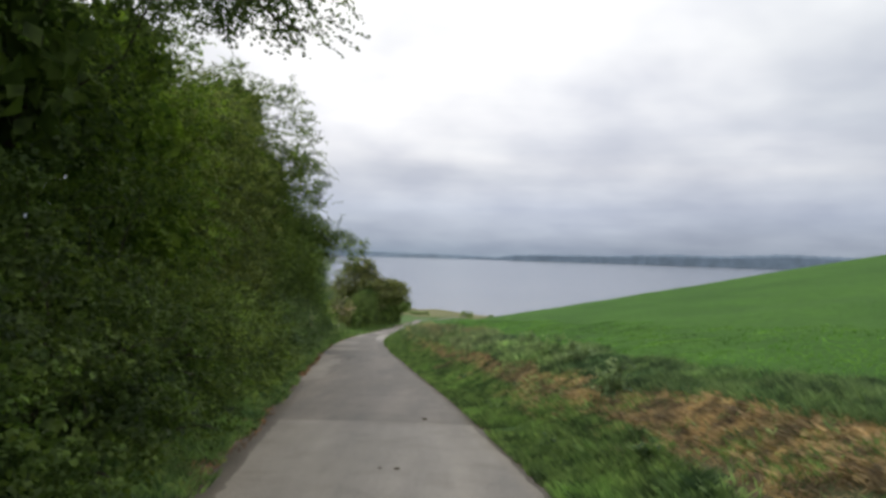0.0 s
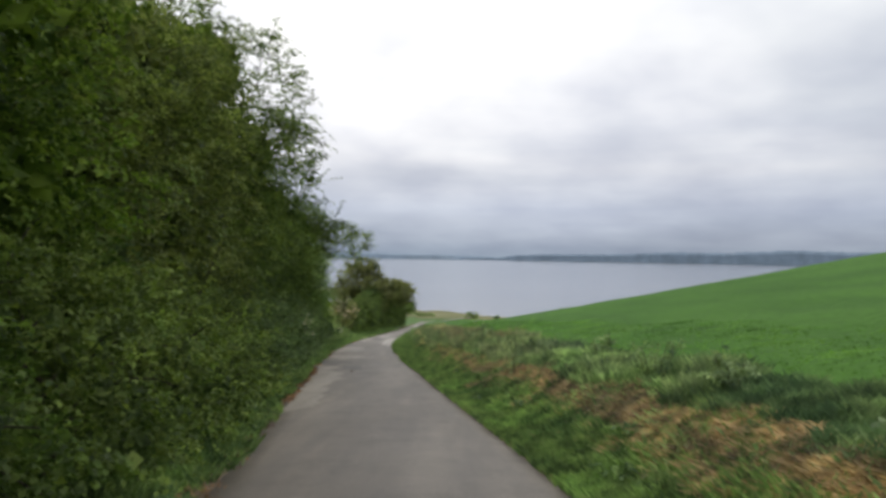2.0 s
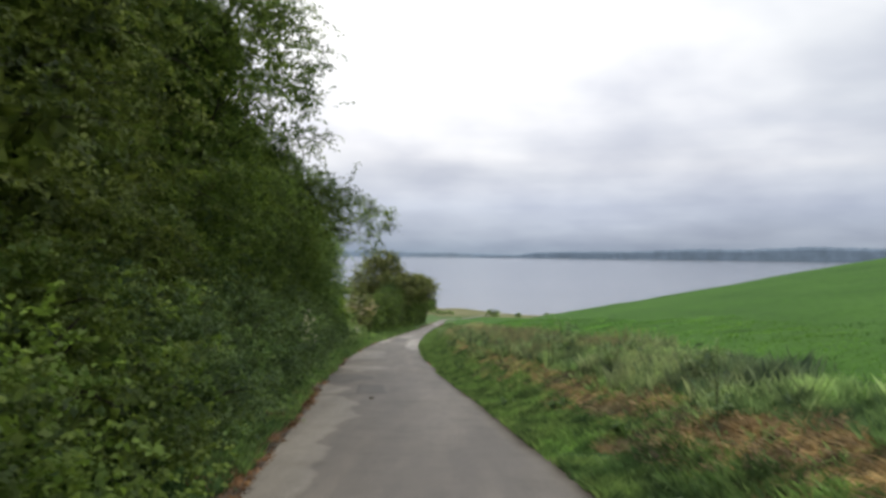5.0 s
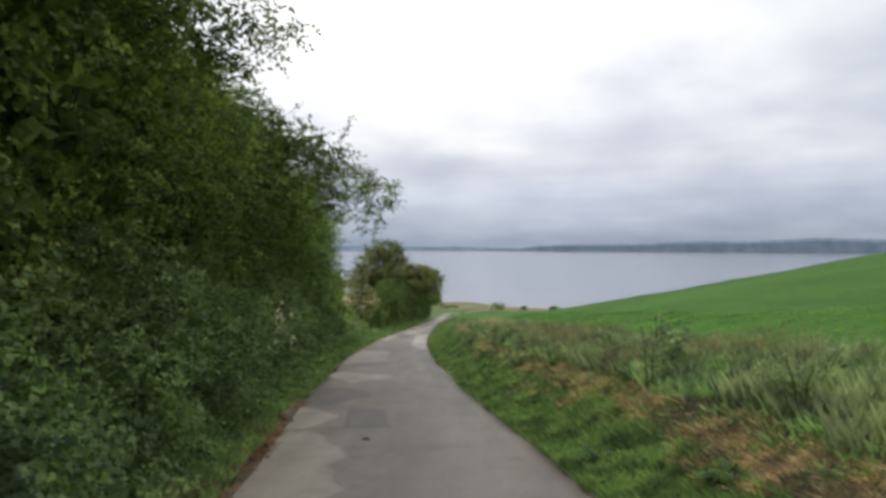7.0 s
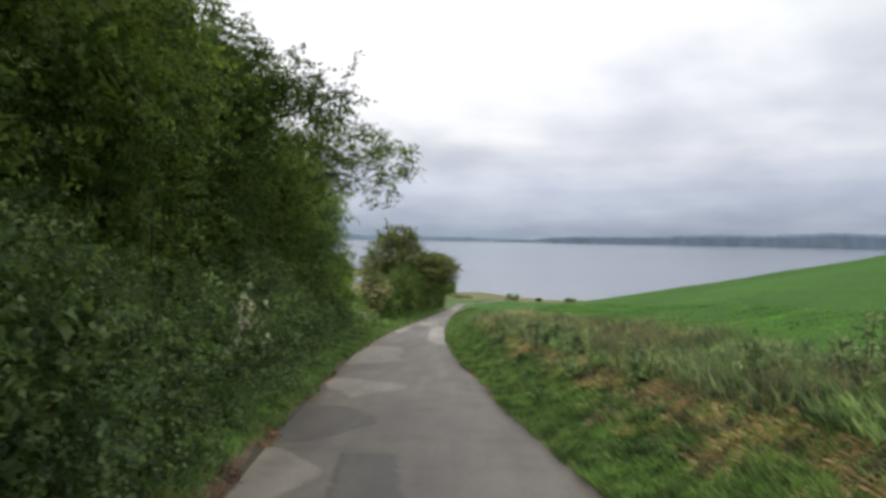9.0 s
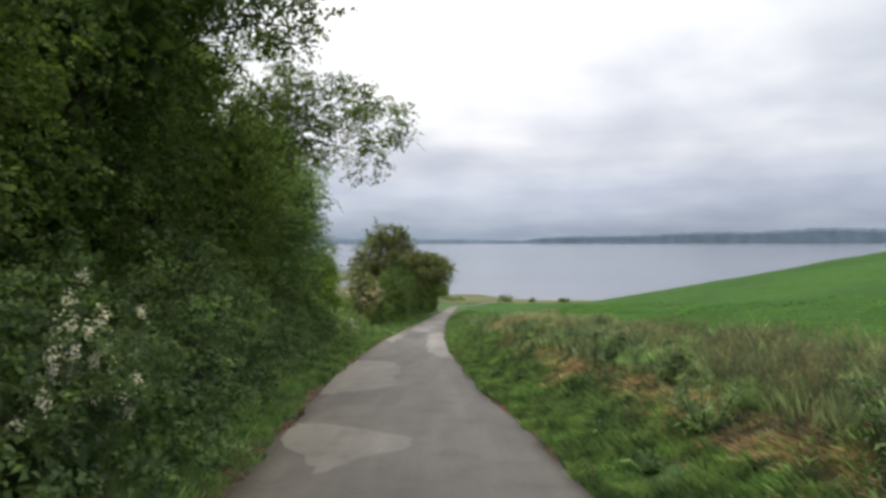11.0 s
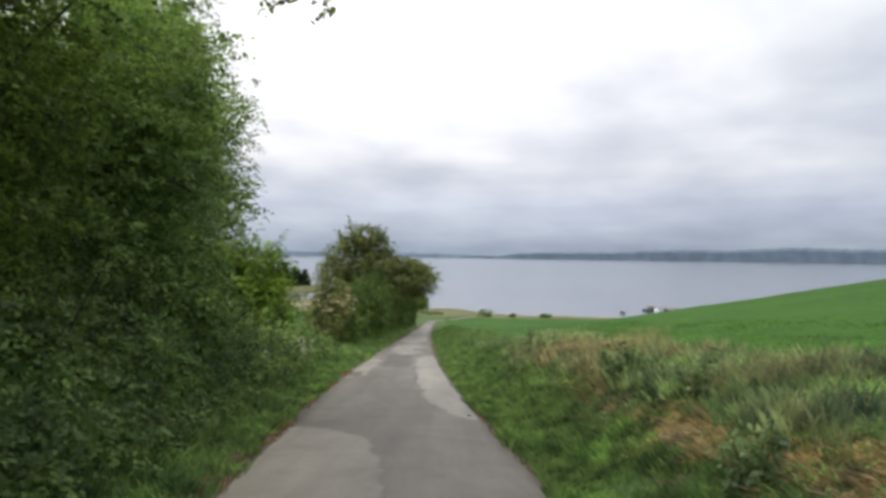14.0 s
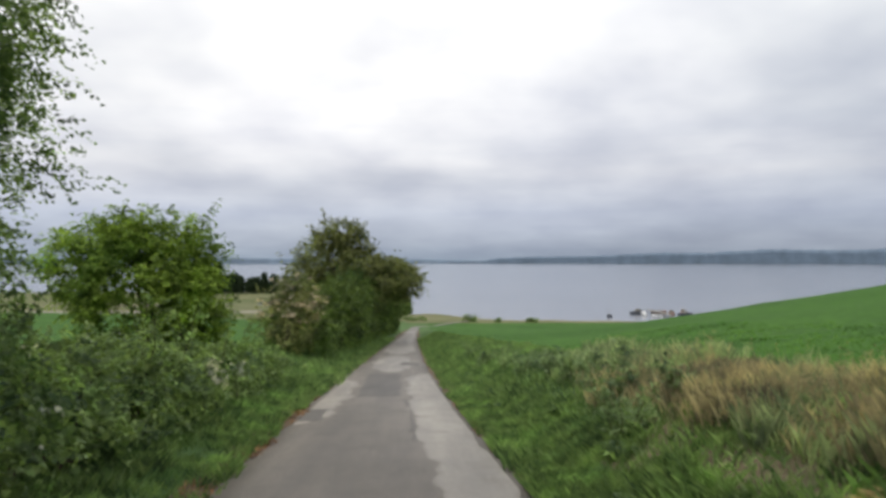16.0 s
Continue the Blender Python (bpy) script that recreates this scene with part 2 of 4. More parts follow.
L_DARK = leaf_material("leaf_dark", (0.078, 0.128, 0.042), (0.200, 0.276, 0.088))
# Darker copy of leaf_dark: shade of the dim hedge stretches put into the colour.
L_DARK_SHADED = leaf_material("leaf_dark_shaded", (0.042, 0.074, 0.023), (0.110, 0.165, 0.052))
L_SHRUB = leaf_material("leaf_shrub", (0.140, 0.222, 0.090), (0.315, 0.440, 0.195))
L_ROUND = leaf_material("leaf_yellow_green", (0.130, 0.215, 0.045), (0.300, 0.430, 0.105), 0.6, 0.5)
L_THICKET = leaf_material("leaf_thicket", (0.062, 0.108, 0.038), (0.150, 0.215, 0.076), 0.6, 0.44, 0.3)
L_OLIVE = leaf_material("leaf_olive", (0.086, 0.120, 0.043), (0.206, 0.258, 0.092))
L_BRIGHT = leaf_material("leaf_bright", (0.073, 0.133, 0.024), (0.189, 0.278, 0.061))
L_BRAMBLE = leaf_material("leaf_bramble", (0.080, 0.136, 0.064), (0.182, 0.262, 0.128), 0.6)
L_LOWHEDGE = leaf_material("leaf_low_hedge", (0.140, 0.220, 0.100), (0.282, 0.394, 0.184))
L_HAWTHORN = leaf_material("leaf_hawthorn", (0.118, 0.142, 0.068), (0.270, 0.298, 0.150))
# Needle green lightened a little: distance haze put into the colour.
L_CONIFER = leaf_material("needle_dark", (0.030, 0.052, 0.034), (0.062, 0.095, 0.062))
L_GRASS = leaf_material("grass_blade", (0.126, 0.216, 0.096), (0.228, 0.338, 0.162), 0.55, 0.5, 0.9)
L_STRAW = leaf_material("straw_blade", (0.29, 0.22, 0.145), (0.54, 0.425, 0.30), 0.7, 0.2, 0.9)
L_RYE = leaf_material("dry_tall_grass", (0.31, 0.28, 0.215), (0.44, 0.395, 0.31), 0.7, 0.5, 0.9)
L_SEED = leaf_material("seed_head_brown", (0.20, 0.180, 0.135), (0.33, 0.30, 0.235), 0.8, 0.45, 0.9)
L_HAY = leaf_material("grey_green_grass", (0.230, 0.293, 0.204), (0.347, 0.417, 0.302), 0.7, 0.55, 0.7)
L_WEED = leaf_material("weed_leaf", (0.213, 0.325, 0.181), (0.347, 0.476, 0.290), 0.6, 0.55)
L_NETTLE = leaf_material("nettle_leaf", (0.193, 0.291, 0.169), (0.336, 0.450, 0.278))
# Darker copy of weed_leaf: shade on the near stretch put into the colour.
L_WEED_SHADED = leaf_material("weed_leaf_shaded", (0.112, 0.188, 0.108), (0.196, 0.290, 0.178), 0.6, 0.5)
L_CROP = leaf_material("crop_leaf", (0.100, 0.225, 0.055), (0.145, 0.290, 0.085), 0.8, 0.5, 0.3)
L_BLOSSOM = leaf_material("blossom_cream", (0.46, 0.37, 0.32), (0.78, 0.69, 0.61), 0.7, 0.3)
L_WHITE = leaf_material("flower_white", (0.6, 0.6, 0.55), (0.85, 0.85, 0.8), 0.7, 0.3)
L_DEAD = leaf_material("fallen_leaf", (0.17, 0.095, 0.060), (0.31, 0.190, 0.125), 0.8, 0.1)

# ---------------------------------------------------------------- the lie of the land
BEND_Y = np.array([-70, -30, -20, 0, 6, 8, 14, 18, 22, 27.3, 32.5, 39.5, 46.9, 53.5, 58.9, 63.5, 70.5, 77.5, 91.5, 117.5, 186.5, 300, 900.0])
BEND_X = np.array([6.0, 2.4, 1.7, 0.17, -0.35, -0.54, -1.15, -1.64, -2.12, -2.68, -3.17, -3.84, -4.32, -4.65, -4.82, -4.97, -5.12, -5.23, -5.45, -5.77, -6.17, -6.17, -6.17])
_fine = np.arange(-70, 900, 0.5)
_bend = np.interp(_fine, BEND_Y, BEND_X)
_kernel = np.hanning(15) / np.hanning(15).sum()
_bend[10:-10] = np.convolve(_bend, _kernel, "same")[10:-10]
SEA = -23.0


def middle(y):
    """x of the lane's centre line."""
    return np.interp(y, _fine, _bend)


def lane_x(y):
    """x of the lane's own centre: it swings right where it meets the shore."""
    return middle(y) + 0.008 * np.maximum(np.asarray(y, float) - 252, 0) ** 2


def half_left(y):
    return np.interp(y, [0, 8, 15, 20, 24, 29, 41.5, 51.5, 66.5, 74], [1.42, 1.54, 1.57, 1.48, 1.42, 1.50, 1.46, 1.34, 1.18, 1.06])


def half_right(y):
    return np.interp(y, [0, 4, 12, 25, 33, 51.5, 74], [1.40, 1.40, 1.44, 1.45, 1.25, 1.24, 1.10])


def lane_z(y):
    y = np.asarray(y, float)
    t = np.clip(y - 120, 0, 160)
    return np.where(y < 120, -0.0852 * y, -10.224 - 0.0852 * t + 0.0000525 * t * t)


def ease(a, b, v):
    t = np.clip((v - a) / (b - a), 0, 1)
    return t * t * (3 - 2 * t)


def shore_y(u):
    """Where the land ends: a low point where the lane comes down, and farther left a long spit."""
    return 303 + 34 * ease(30, 4, u) + 191 * ease(-30, -66, u) + 5 * np.sin(u * 0.05) + 1.5 * np.sin(u * 0.31)


def inlet(u, y):
    """1 inside the small inlet in front of the spit, 0 outside."""
    return 1 - ease(0.75, 1.1, np.hypot((u + 52) / 24, (y - 418) / 36))


def ground_uv(u, y):
    """Height of the ground at u metres right of the lane's centre line."""
    u, y = np.asarray(u, float), np.asarray(y, float)
    z = lane_z(y)
    v = np.maximum(u - 3, 0)
    v = np.where(v > 70, 70 + 45 * np.tanh((v - 70) / 45), v)
    right = 0.62 * ease(1.5, 3.2, u) * (1 - ease(160, 215, y)) + 0.1953 / (1 + np.exp(np.clip((y - 78.8) / 8.85, -40, 40))) * v ** 1.006
    left = 0.10 * ease(1.62, 2.3, -u) + 0.45 * ease(2.3, 4.5, -u) + 0.055 * np.minimum(np.maximum(-u - 8, 0), 60) * ease(55, 110, y) * (1 - ease(230, 330, y))
    z = z + right + left
    rough = 0.035 * np.sin(u * 2.3 + y * 0.9) * np.sin(y * 1.7 - u) + 0.03 * np.sin(y * 0.63 + u * 1.1)
    z = z + rough * ease(1.6, 2.6, np.abs(u))
    z = z - 0.05 * (1 - ease(0.0, 0.18, np.abs(u) - np.where(u < 0, 1.40, 1.30)))
    under = np.maximum(ease(-6, 22, y - shore_y(u)), inlet(u, y))
    return z * (1 - under) + (SEA - 5) * under


def ground_z(x, y):
    return ground_uv(np.asarray(x, float) - middle(y), y)


# ---------------------------------------------------------------- builders


def mesh_from(name, verts, faces):
    me = bpy.data.meshes.new(name)
    me.from_pydata([tuple(v) for v in verts], [], [tuple(f) for f in faces])
    me.update()
    return me


def quads(name, corners):
    """One mesh of loose four-cornered pieces; corners is an array of n x 4 x 3."""
    n = len(corners)
    me = bpy.data.meshes.new(name)
    me.vertices.add(4 * n)
    me.vertices.foreach_set("co", np.ascontiguousarray(corners, dtype=np.float32).ravel())
    me.loops.add(4 * n)
    me.loops.foreach_set("vertex_index", np.arange(4 * n, dtype=np.int32))
    me.polygons.add(n)
    me.polygons.foreach_set("loop_start", np.arange(0, 4 * n, 4, dtype=np.int32))
    me.update(calc_edges=True)
    return me


def thing(name, x, y, z, label, category, group="", kind=""):
    ob = new(name)
    ob.matrix_world = pose(x, y, z)
    return tagged(ob, label, category, group, kind)


def part(name, me, mat, parent, label=""):
    ob = new(name, me)
    if mat:
        me.materials.append(mat)
    ob.parent = parent
    return tagged(ob, label)


def unit(v):
    return v / np.maximum(np.linalg.norm(v, axis=-1, keepdims=True), 1e-9)


def leaf_corners(rng, c, n, length, width, fold=0.18, droop=0.0):
    """Pointed, folded leaves round the centres c with the normals n."""
    k = len(c)
    a = rng.normal(size=(k, 3))
    a[:, 2] -= droop
    a = unit(a - n * (a * n).sum(1, keepdims=True))
    b = np.cross(n, a)
    L = (length * rng.uniform(0.65, 1.3, k))[:, None]
    w = (width * rng.uniform(0.7, 1.25, k))[:, None]
    up = n * fold * w
    return np.stack([c - a * L * 0.5, c + b * w * 0.5 + up - a * L * 0.08, c + a * L * 0.5 - n * 0.12 * L, c - b * w * 0.5 + up - a * L * 0.08], 1)


def crown_clumps(rng, blobs, count, floor=0.15):
    """Clump centres and outward ways over the skin of a heap of ellipsoids (x, y, z, rx, ry, rz)."""
    B = np.array(blobs, float)
    area = (B[:, 3] * B[:, 4] * B[:, 5]) ** (2 / 3)
    area[4:] *= 1.7
    pts, ways = [], []
    while len(pts) < count:
        b = B[rng.choice(len(B), p=area / area.sum())]
        d = unit(rng.normal(size=3))
        p = b[:3] + d * b[3:] * (rng.uniform(0.45, 1.0) ** 0.45) * rng.uniform(0.9, 1.08)
        if p[2] < floor:
            continue
        q = (((p - B[:, :3]) / B[:, 3:]) ** 2).sum(1)
        if q.min() < 0.22 and rng.random() < 0.8:
            continue
        pts.append(p)
        ways.append(unit(d / b[3:]))
    return np.array(pts), np.array(ways)


def foliage(rng, pts, ways, per, spread, length, width, droop=0.4, flat=0.8):
    """Leaves set along short sprays that grow out of every clump."""
    on = 11 if per >= 30 else 4
    sprays = max(1, round(per / on))
    c = np.repeat(pts, sprays, 0)
    w = np.repeat(ways, sprays, 0)
    c = c + rng.normal(size=c.shape) * spread * np.array([0.75, 0.75, 0.75 * flat])
    d = unit(w * 0.55 + rng.normal(size=c.shape) * np.array([0.8, 0.8, 0.35]) + np.array([0, 0, 0.12 - 0.3 * droop]))
    reach = rng.uniform(0.7, 1.5, len(c)) * spread * 1.25
    flatn = unit(np.cross(d, rng.normal(size=c.shape)) * 0.35 + w * 0.4 + np.array([0, 0, 0.8]))
    t = np.tile(np.linspace(0, 1, on), len(c))
    C = np.repeat(c, on, 0)
    D = np.repeat(d, on, 0)
    N = np.repeat(flatn, on, 0)
    R = np.repeat(reach, on)[:, None]
    S = np.cross(D, N) * np.where(np.arange(len(C)) % 2, 1.0, -1.0)[:, None]
    p = C + D * t[:, None] * R - np.array([0, 0, 1.0]) * (t ** 2)[:, None] * R * 0.3 + S * width * rng.uniform(0.2, 0.9, (len(C), 1)) + rng.normal(size=C.shape) * width * 0.35
    n = unit(N + rng.normal(size=C.shape) * 0.45)
    return leaf_corners(rng, p, n, length, width, droop=droop)


def tube(points, radii, sides=6):
    """Vertices and faces of a tapered, bent stem."""
    P = np.array(points, float)
    d = unit(np.gradient(P, axis=0))
    side = unit(np.cross(d, np.array([0.31, 0.93, 0.17])))
    other = np.cross(d, side)
    ang = np.linspace(0, 2 * math.pi, sides, endpoint=False)
    v = (P[:, None] + np.array(radii)[:, None, None] * (np.cos(ang)[None, :, None] * side[:, None] + np.sin(ang)[None, :, None] * other[:, None])).reshape(-1, 3)
    f = []
    for i in range(len(P) - 1):
        for j in range(sides):
            k = (j + 1) % sides
            f.append((i * sides + j, i * sides + k, (i + 1) * sides + k, (i + 1) * sides + j))
    f.append(tuple(range(sides - 1, -1, -1)))
    f.append(tuple((len(P) - 1) * sides + j for j in range(sides)))
    return v, f


def joined(name, tubes):
    verts, faces, n = [], [], 0
    for v, f in tubes:
        verts.append(v)
        faces += [tuple(i + n for i in q) for q in f]
        n += len(v)
    return mesh_from(name, np.concatenate(verts), faces)


def bough(rng, a, b, r0, r1, steps=5, wander=0.12):
    a, b = np.array(a, float), np.array(b, float)
    t = np.linspace(0, 1, steps)[:, None]
    p = a + (b - a) * t + np.array([0, 0, 1]) * (np.sin(t * math.pi) * 0.10 * np.linalg.norm(b - a))
    p[1:-1] += rng.normal(size=(steps - 2, 3)) * wander * np.linalg.norm(b - a) / steps
    return tube(p, np.linspace(r0, r1, steps), 6)


def woody(name, seed, x, y, blobs, clumps, per, spread, leaf, leafmat, label, category, group="", trunk_r=0.12, trunk_top=0.7, twigs=26, bare=10,
          blossom=None, second=None, sunk=0.05, core=0, core_leaf=0.3, core_blobs=9, back=1.0):
    """A tree or shrub: trunk, limbs, twigs and a crown of single leaves."""
    rng = np.random.default_rng(seed)
    z = float(ground_z(x, y)) - sunk
    ob = thing(name, x, y, z, label, category, group)
    pts, ways = crown_clumps(rng, blobs, clumps)
    if back < 1:
        # the side turned to the field is thinner than the side turned to the lane
        stay = (pts[:, 0] > -0.7) | (rng.random(len(pts)) < back)
        pts, ways = pts[stay], ways[stay]
    top = max(b[2] + b[5] for b in blobs)
    head = np.array([blobs[-1][0] * 0.4, blobs[-1][1] * 0.4, top * trunk_top])
    n = 6
    line = np.linspace(0, 1, n)[:, None] * head + np.vstack([[0, 0, 0], rng.normal(size=(n - 1, 3)) * 0.10 * np.array([1, 1, 0.2])])
    trunk = part("trunk", joined("trunk", [tube(line, np.linspace(trunk_r, trunk_r * 0.35, n), 8)]), M_BARK, ob)
    limbs = []
    for k, b in enumerate(blobs):
        start = line[rng.integers(1, n - 1)]
        limbs.append(bough(rng, start, np.array(b[:3]) + rng.normal(size=3) * 0.2, trunk_r * (0.34 if k < 4 else 0.11), trunk_r * 0.08, 7, 0.3))
    for me in limbs:
        part("limb", joined("limb", [me]), M_BARK, trunk)
    fine = []
    for i in rng.choice(len(pts), min(twigs, len(pts)), replace=False):
        b = min(blobs, key=lambda q: np.linalg.norm(np.array(q[:3]) - pts[i]))
        fine.append(bough(rng, np.array(b[:3]) * 0.6 + pts[i] * 0.4, pts[i] + ways[i] * 0.15, 0.014, 0.004, 4))
    tips = []
    for i in rng.choice(len(pts), bare, replace=False) if bare else ():
        if pts[i][2] > top * 0.45:
            end = pts[i] + ways[i] * rng.uniform(0.35, 0.8) + np.array([0, 0, rng.uniform(0.1, 0.5)])
            fine.append(bough(rng, pts[i], end, 0.010, 0.003, 4))
            tips += [pts[i] + (end - pts[i]) * s for s in np.linspace(0.35, 1, 6)]
    if fine:
        tagged(part("twigwork", joined("twigwork", fine), M_BARK, ob), kind="stuff")
    cut = len(pts) if second is None else int(len(pts) * second[1])
    order = np.argsort(pts[:, 2] + rng.normal(size=len(pts)) * 0.6) if second else np.arange(len(pts))
    main, rest = (order[len(pts) - cut:], order[:len(pts) - cut]) if second else (order, [])
    q = foliage(rng, pts[main], ways[main], per, spread, *leaf)
    if core:
        B = np.array(blobs[:core_blobs])
        pick = B[rng.integers(0, len(B), core)]
        cc = pick[:, :3] + unit(rng.normal(size=(core, 3))) * pick[:, 3:] * rng.uniform(0.2, 0.66, (core, 1))
        cc = cc[cc[:, 2] > 0.25]
        q = np.concatenate([q, leaf_corners(rng, cc, unit(rng.normal(size=cc.shape)), core_leaf, core_leaf * 0.8)])
    if tips:
        t = np.array(tips)
        q = np.concatenate([q, foliage(rng, t, unit(rng.normal(size=t.shape)), 9, 0.07, *leaf)])
    part("crown", quads("crown", q), leafmat, ob)
    if len(rest):
        part("lower_crown", quads("lower_crown", foliage(rng, pts[rest], ways[rest], per, spread, *leaf)), second[0], ob, "greener climbing growth")
    if blossom:
        sel = [i for i in range(len(pts)) if blossom[1](pts[i], ways[i], rng)]
        if sel:
            part("blossom", quads("blossom", foliage(rng, pts[sel] + ways[sel] * 0.12, ways[sel], blossom[2], spread * 0.8, blossom[3], blossom[3])), blossom[0], ob, "flower heads")
    return ob


# ---------------------------------------------------------------- ground, lane, sea
def build_ground():
    us = np.array([-900, -600, -400, -280, -200, -150, -115, -95, -86, -80, -75, -70, -66, -62, -58, -54, -50, -46, -42, -38, -34, -30, -25, -20, -16, -13, -10.5, -8.5, -7, -6, -5.2, -4.6, -4.0,
                   -3.5, -3.0, -2.6, -2.3, -2.0, -1.8, -1.68, -1.58, -1.40, 0.0, 1.30, 1.48, 1.56, 1.8, 2.0, 2.3, 2.6, 3.0, 3.4, 3.9, 4.5, 5.2, 6, 7, 8, 9.5, 11, 13,
                   15, 18, 21, 25, 29, 34, 40, 47, 55, 65, 78, 92, 110, 135, 170, 220, 300, 420, 600, 900])
    ys = np.concatenate([np.arange(-60, 0, 3.0), np.arange(0, 90, 0.75), np.arange(90, 140, 2.5), np.arange(140, 280, 5.0), np.arange(280, 336, 3.0), np.arange(336, 560, 5.0), np.arange(560, 640, 12.0)])
    U, Y = np.meshgrid(us, ys)
    X, Z = middle(Y) + U, ground_uv(U, Y)
    n, m = U.shape
    faces = [(i * m + j, i * m + j + 1, (i + 1) * m + j + 1, (i + 1) * m + j) for i in range(n - 1) for j in range(m - 1)]
    me = mesh_from("ground", np.stack([X, Y, Z], -1).reshape(-1, 3), faces)
    mats = [M_SOIL, M_TURF, M_LITTER, M_CROP, M_MEADOW, M_SAND, M_STRAWBED]
    for mt in mats:
        me.materials.append(mt)
    slot = []
    for i in range(n - 1):
        y = (ys[i] + ys[i + 1]) / 2
        for j in range(m - 1):
            u = (us[j] + us[j + 1]) / 2
            if y > shore_y(u) - 7:
                s = 5
            elif u < -25 and 334 < y < 346:
                s = 5
            elif y > 290 or (u < -7 and y > 300):
                s = 4
            elif -1.68 < u < 1.50 and y < 215:
                s = 0
            elif u > 3.9:
                s = 3
            elif 2.0 < u < 3.0 and y < 52:
                s = 6
            elif u > 0:
                s = 1
            elif y > 60 or u < -6.5:
                s = 1 if u > -7 else 3
            else:
                s = 1 if u > -2.5 else 2
            slot.append(s)
    me.polygons.foreach_set("material_index", slot)
    me.polygons.foreach_set("use_smooth", [True] * len(slot))
    ob = new("ground", me)
    tagged(ob, "sloping farmland ground with verges, green field and shore", "ground", kind="structure")


def build_lane():
    rng = np.random.default_rng(3)
    ys = np.concatenate([np.arange(-40, 0, 0.5), np.arange(0, 90, 0.2), np.arange(90, 304, 2.0)])
    us = np.linspace(-1.0, 1.0, 11)
    verts, faces, across = [], [], []
    wob = lambda y, k: 0.022 * math.sin(y * 0.9 + k) + 0.018 * math.sin(y * 3.1 + 2 * k) + rng.uniform(-0.025, 0.025)
    for y in ys:
        l, r = half_left(y) + wob(y, 0.3), half_right(y) + wob(y, 1.7)
        for k in us:
            u = k * (l if k < 0 else r)
            z = float(lane_z(y)) + 0.012 - 0.025 * abs(k) ** 2 + 0.06 * float(ease(195, 215, y))
            verts.append((float(lane_x(y)) + u, y, z))
            across.append(0.5 + u / 3.0)
        across += [1.0, 0.0]
        verts.append((float(lane_x(y)) + r + 0.02, y, float(lane_z(y)) - 0.10))
        verts.append((float(lane_x(y)) - l - 0.02, y, float(lane_z(y)) - 0.10))
    m = len(us) + 2
    for i in range(len(ys) - 1):
        for j in range(len(us) - 1):
            faces.append((i * m + j, i * m + j + 1, (i + 1) * m + j + 1, (i + 1) * m + j))
        faces.append((i * m + len(us) - 1, i * m + len(us), (i + 1) * m + len(us), (i + 1) * m + len(us) - 1))
        faces.append((i * m + len(us) + 1, i * m, (i + 1) * m, (i + 1) * m + len(us) + 1))
    me = mesh_from("road", verts, faces)
    me.attributes.new("across", "FLOAT", "POINT").data.foreach_set("value", across)
    me.materials.append(M_ASPHALT)
    me.polygons.foreach_set("use_smooth", [True] * len(faces))
    return tagged(new("road", me), "narrow worn grey asphalt lane with patched surface", "road", kind="structure")


def lane_patch(road, seed, y0, y1, left, right, mat, label, rag=0.12, lift=0.004):
    """A worn or mended area; left and right give its borders (u) at y0, middle and y1."""
    rng = np.random.default_rng(seed)
    n = max(12, int((y1 - y0) / (0.10 if y0 < 62 else 0.4)))
    t = np.linspace(0, 1, n)
    y = y0 + (y1 - y0) * t

    def border(vals):
        b = np.interp(t, np.linspace(0, 1, len(vals)), vals)
        for k, a in ((3.1, 0.5), (7.3, 0.35), (15.7, 0.2)):
            b = b + rag * a * np.sin(t * k * (y1 - y0) * 0.6 + rng.uniform(0, 6.28))
        return b + rng.normal(size=n) * 0.012
    l, r = border(left), border(right)
    l, r = np.maximum(l, 0.08 - half_left(y)), np.minimum(r, half_right(y) - 0.06)
    pinch = np.ones(n) if rag < 0.06 else np.sqrt(np.minimum(1, np.minimum(t, 1 - t) * n / min(14.0, n * 0.4)))
    at_left, at_right = np.mean(left) < -1.1, np.mean(right) > 1.1
    mid = (l + r) / 2 if at_left == at_right else (l if at_left else r)
    if not (at_left and at_right):
        l, r = mid + (l - mid) * pinch, mid + (r - mid) * pinch
    verts, faces, inset, across, cols = [], [], [], [], 16
    soft = 0.08 if rag < 0.06 else 0.15
    for i in range(n):
        yy = y[i] + 0.03 * rng.normal() * (rag > 0.06)
        for j in range(cols):
            u = l[i] + (r[i] - l[i]) * j / (cols - 1)
            near = [yy - y0, y1 - yy] + ([] if at_left else [u - l[i]]) + ([] if at_right else [r[i] - u])
            rise = min(1.0, max(0.0, min(near) / soft))
            # feathered out: the border dips just under the older surface
            z = float(lane_z(yy)) + 0.012 - 0.025 * (u / float(half_right(yy) if u > 0 else half_left(yy))) ** 2 + (lift + 0.003) * rise - 0.003
            verts.append((float(lane_x(yy)) + u, yy, z))
            across.append(0.5 + u / 3.0)
            inset.append(rise)
    for i in range(n - 1):
        for j in range(cols - 1):
            faces.append((i * cols + j, i * cols + j + 1, (i + 1) * cols + j + 1, (i + 1) * cols + j))
    me = mesh_from("road_patch", verts, faces)
    me.attributes.new("inset", "FLOAT", "POINT").data.foreach_set("value", inset)
    me.attributes.new("across", "FLOAT", "POINT").data.foreach_set("value", across)
    part("road_patch", me, mat, road, label)


